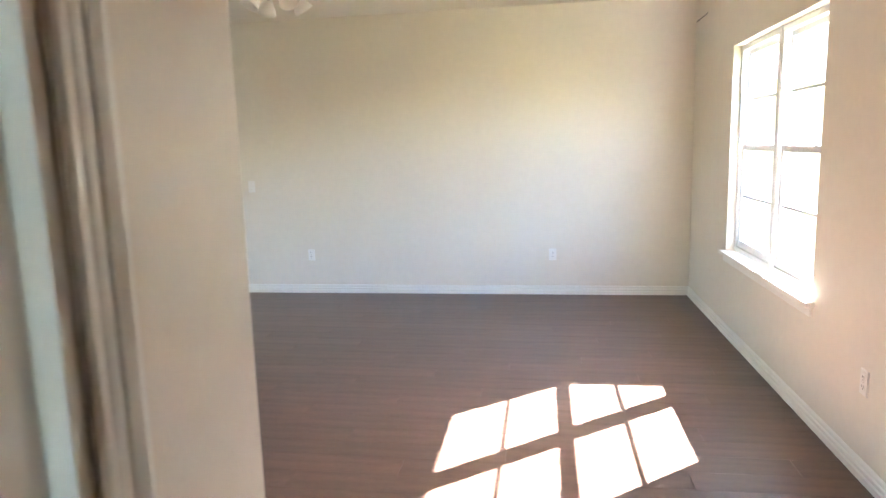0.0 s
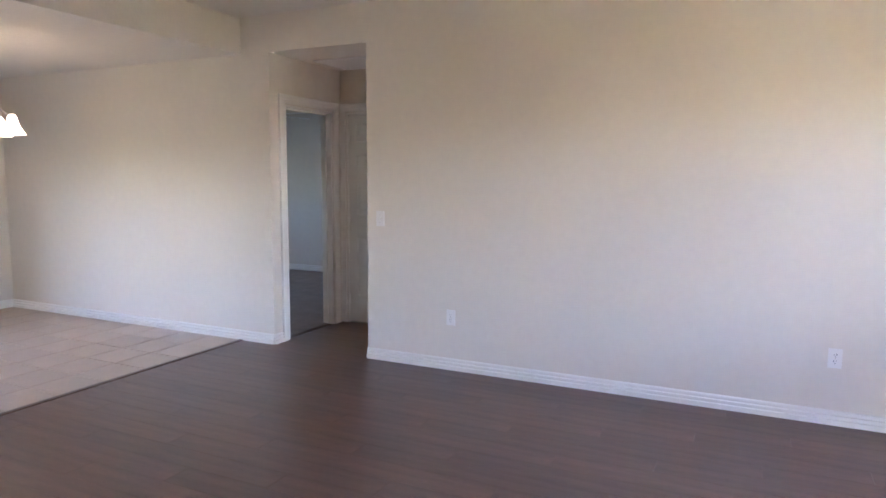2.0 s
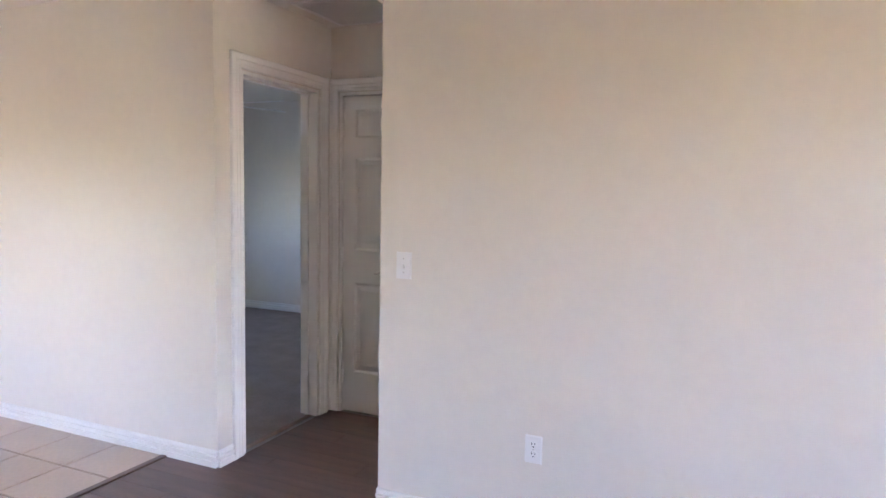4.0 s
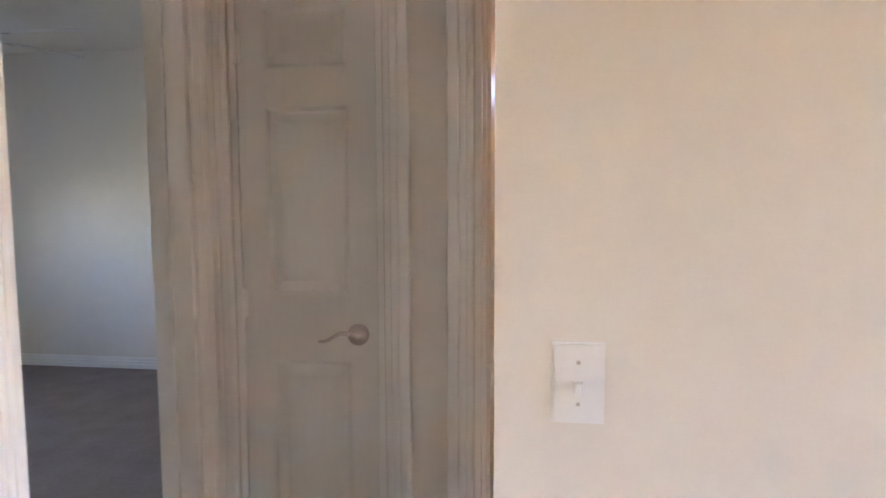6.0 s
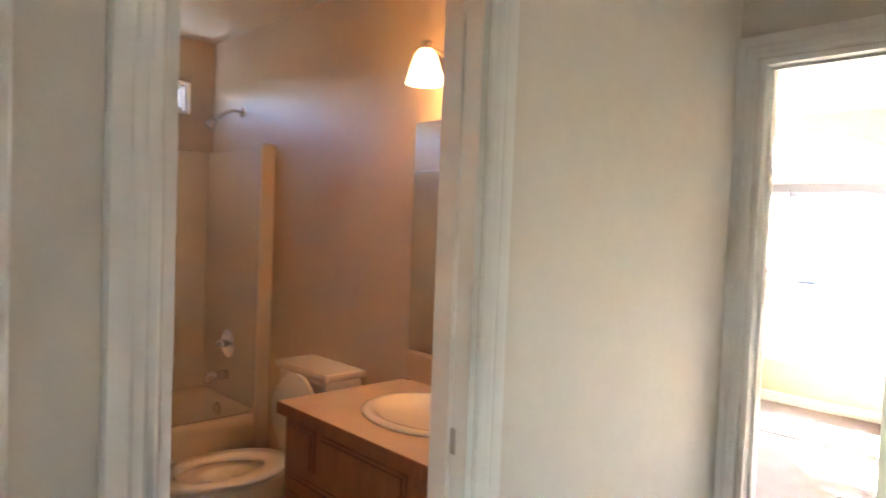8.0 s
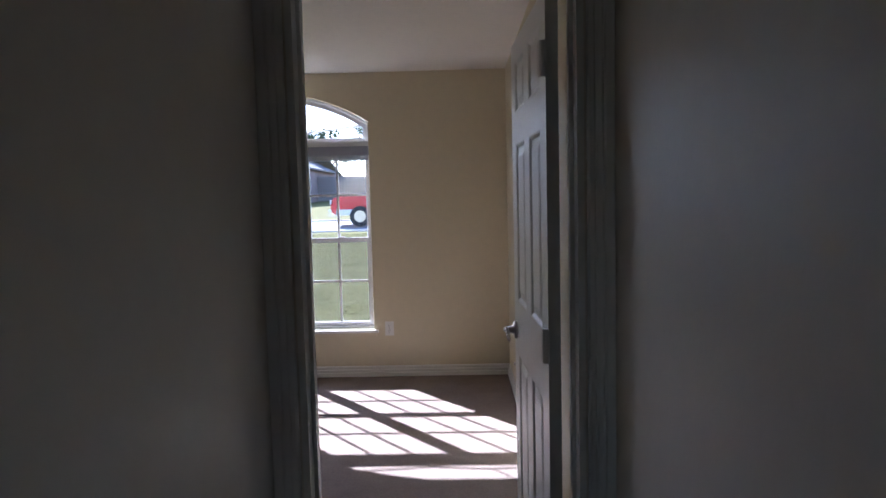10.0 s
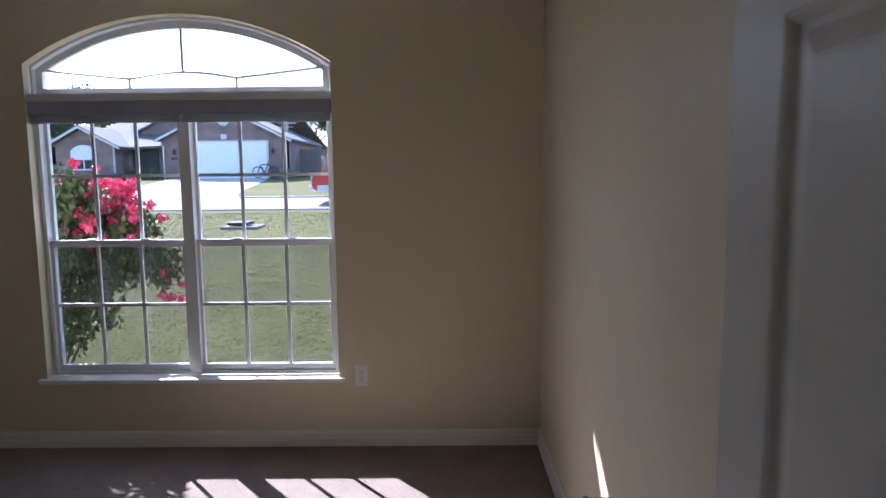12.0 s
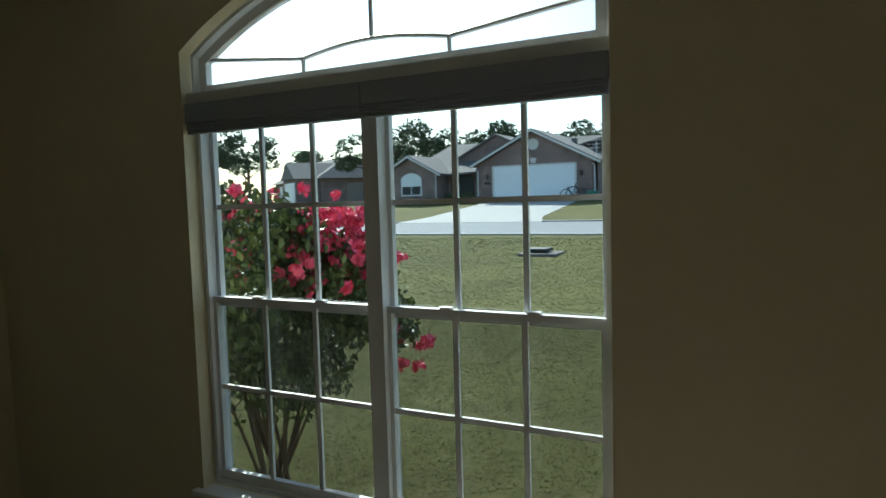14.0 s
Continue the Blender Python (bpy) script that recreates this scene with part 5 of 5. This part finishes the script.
def flowering_bush():
    rng = random.Random(8)
    root = thing("flowering_bush", (2.45, 3.75, 0.0), "large rose bush with pink red blossoms outside the window", "bush")
    base = Vector((2.45, 3.75, ground_z(2.45) - 0.03))
    bm = bmesh.new()
    tips = []
    for i in range(17):
        a = rng.uniform(0, 6.28)
        end = base + Vector((math.cos(a) * rng.uniform(0.2, 0.65), math.sin(a) * rng.uniform(0.2, 0.6), rng.uniform(0.8, 1.5)))
        mid = base.lerp(end, 0.5) + Vector((0, 0, 0.12))
        rod(bm, base + Vector((rng.uniform(-.08, .08), rng.uniform(-.08, .08), 0)), mid, 0.014, 0.010, 6)
        rod(bm, mid, end, 0.010, 0.004, 6)
        tips += [end, mid]
        for _ in range(3):
            st = mid.lerp(end, rng.random())
            tw = st + Vector((rng.uniform(-.3, .3), rng.uniform(-.35, .3), rng.uniform(-.1, .25)))
            rod(bm, st, tw, 0.005, 0.002, 5)
            tips.append(tw)
    part("stems", bm, BARK, root)
    bm = bmesh.new()
    for cx, cy, cz, rx, ry, rz, cnt in ((2.45, 3.80, 1.12, 0.50, 0.55, 0.46, 2300), (2.35, 3.30, 1.06, 0.46, 0.42, 0.42, 2100), (2.30, 2.98, 0.98, 0.34, 0.32, 0.36, 1100),
                                       (2.40, 3.55, 0.68, 0.48, 0.60, 0.34, 1500), (2.28, 2.72, 0.82, 0.22, 0.20, 0.22, 300), (2.55, 4.25, 1.05, 0.5, 0.45, 0.55, 1500), (2.38, 3.55, 0.40, 0.40, 0.50, 0.26, 620),
                                       (2.00, 3.16, 1.32, 0.20, 0.24, 0.20, 330), (1.72, 3.30, 1.02, 0.26, 0.32, 0.40, 620), (1.88, 3.22, 1.42, 0.18, 0.22, 0.18, 220), (2.55, 4.15, 1.50, 0.28, 0.28, 0.20, 420)):
        leaf_cloud(bm, (cx, cy, cz), (rx, ry, rz), int(1.5 * cnt), 0.027, rng, 0.3, 0.55)
    for t in tips:
        leaf_cloud(bm, t, (0.10, 0.10, 0.10), 14, 0.026, rng, 0.2, 0.55)
    part("foliage", bm, LEAF, root)
    bm = bmesh.new()
    spots = []
    for _ in range(100):
        spots.append((rng.gauss(2.30, 0.15), rng.gauss(3.06, 0.11), rng.uniform(1.0, 1.46)))
    for _ in range(36):
        spots.append((rng.gauss(2.38, 0.20), rng.uniform(3.2, 4.2), rng.uniform(1.25, 1.60)))
    for _ in range(7):
        spots.append((rng.gauss(2.3, 0.10), rng.gauss(2.70, 0.08), rng.uniform(0.50, 0.80)))
    for _ in range(14):
        spots.append((rng.gauss(2.15, 0.1), rng.uniform(3.0, 3.9), rng.uniform(0.85, 1.25)))
    for s in spots:
        leaf_cloud(bm, s, (0.052, 0.052, 0.042), 24, 0.022, rng, 0.2, 0.8)
    part("blossoms", bm, PETAL, root, "pink red blossoms")


flowering_bush()

rng = random.Random(21)
sh_ = thing("entry_shrub", (33.2, 16.6, 1.2), "low shrubs by the entry of the house", "shrub")
bm = bmesh.new()
for y in (15.9, 16.5, 17.2):
    leaf_cloud(bm, (33.2, y, 1.55), (0.4, 0.42, 0.42), 260, 0.07, rng)
part("foliage", bm, FARLEAF, sh_)
shift(sh_, 1.57, 0.0, 2.0)

# blades of grass on the near lawn
verts, faces = [], []
for _ in range(230000):
    x = XW + 0.3 + 15.7 * rng.random() ** 1.7
    y = rng.uniform(-0.5 - 0.25 * x, 4.2 + 0.95 * x)
    z = ground_z(x)
    a = rng.uniform(0, 6.28)
    h = rng.uniform(0.004, 0.013) * (1 + 0.03 * x)
    dx, dy = (0.003 + 0.0008 * x) * math.cos(a), (0.003 + 0.0008 * x) * math.sin(a)
    n = len(verts)
    verts += [(x - dx, y - dy, z), (x + dx, y + dy, z), (x + rng.uniform(-.04, .04), y + rng.uniform(-.04, .04), z + h)]
    faces.append((n, n + 1, n + 2))
me = bpy.data.meshes.new("grass")
me.from_pydata(verts, [], faces)
me.materials.append(BLADE)
tagged(new("grass", me), "short green and dry grass blades", "grass", "", "stuff")


# ---- floor pieces ----
def box_mesh(name, sx, sy, sz, material, chamfer=0.002):
    """A flat piece with its top edges eased, its origin at the middle of its top."""
    v = [(-sx / 2, -sy / 2, -sz), (sx / 2, -sy / 2, -sz), (sx / 2, sy / 2, -sz), (-sx / 2, sy / 2, -sz),
         (-sx / 2, -sy / 2, -chamfer), (sx / 2, -sy / 2, -chamfer), (sx / 2, sy / 2, -chamfer), (-sx / 2, sy / 2, -chamfer)]
    c = chamfer
    v += [(-sx / 2 + c, -sy / 2 + c, 0), (sx / 2 - c, -sy / 2 + c, 0), (sx / 2 - c, sy / 2 - c, 0), (-sx / 2 + c, sy / 2 - c, 0)]
    f = [(8, 9, 10, 11)]
    for i in range(4):
        j = (i + 1) % 4
        f += [(i, j, 4 + j, 4 + i), (4 + i, 4 + j, 8 + j, 8 + i)]
    me = bpy.data.meshes.new(name)
    me.from_pydata(v, [], f)
    me.materials.append(material)
    return me


wood_root = bpy.data.objects["floor_wood"]
tile_root = bpy.data.objects["floor_tile"]
rng = random.Random(5)
PW = 0.16
made = {}


def plank(x0, x1, y0, y1):
    key = (round(x1 - x0, 3), round(y1 - y0, 3))
    if key not in made:
        made[key] = box_mesh("plank", x1 - x0 - 0.0006, y1 - y0 - 0.0006, 0.003, WOOD, 0.0009)
    ob = new("plank", made[key])
    ob.location = ((x0 + x1) / 2, (y0 + y1) / 2, 0.0)
    ob.parent = wood_root


def lay(x0, x1, y0, y1, length=1.30):
    k = 0
    y = y1
    while y > y0 + 0.01:
        b = max(y - PW, y0)
        x = x0 - length * ((0.37 * k) % 1.0)
        while x < x1 - 0.01:
            a, c = max(x, x0), min(x + length, x1)
            if c - a > 0.02:
                plank(a, c, b, y)
            x += length
        y -= PW
        k += 1


lay(XL, XR, 0.0, 0.125)
lay(XL, XD, 0.125, YN)
lay(-5.738, 0.0, -5.45, 0.0)
lay(-1.83, 0.0, -8.2, -5.45, 2.4)

TS = 0.335
tm = box_mesh("tile", TS - 0.010, TS - 0.010, 0.006, TILE, 0.0015)
half = {}
iy = 0
y = 0.0
while y > -5.4:
    x = -5.772
    while x > -8.99:
        w = min(TS, x + 9.0)
        if w > 0.05:
            if w < TS - 0.001:
                me = half.setdefault(round(w, 3), box_mesh("tile", w - 0.010, TS - 0.010, 0.006, TILE, 0.0015))
            else:
                me = tm
            ob = new("tile", me)
            ob.location = (x - w / 2, y - TS / 2, 0.003)
            ob.parent = tile_root
        x -= TS
    y -= TS
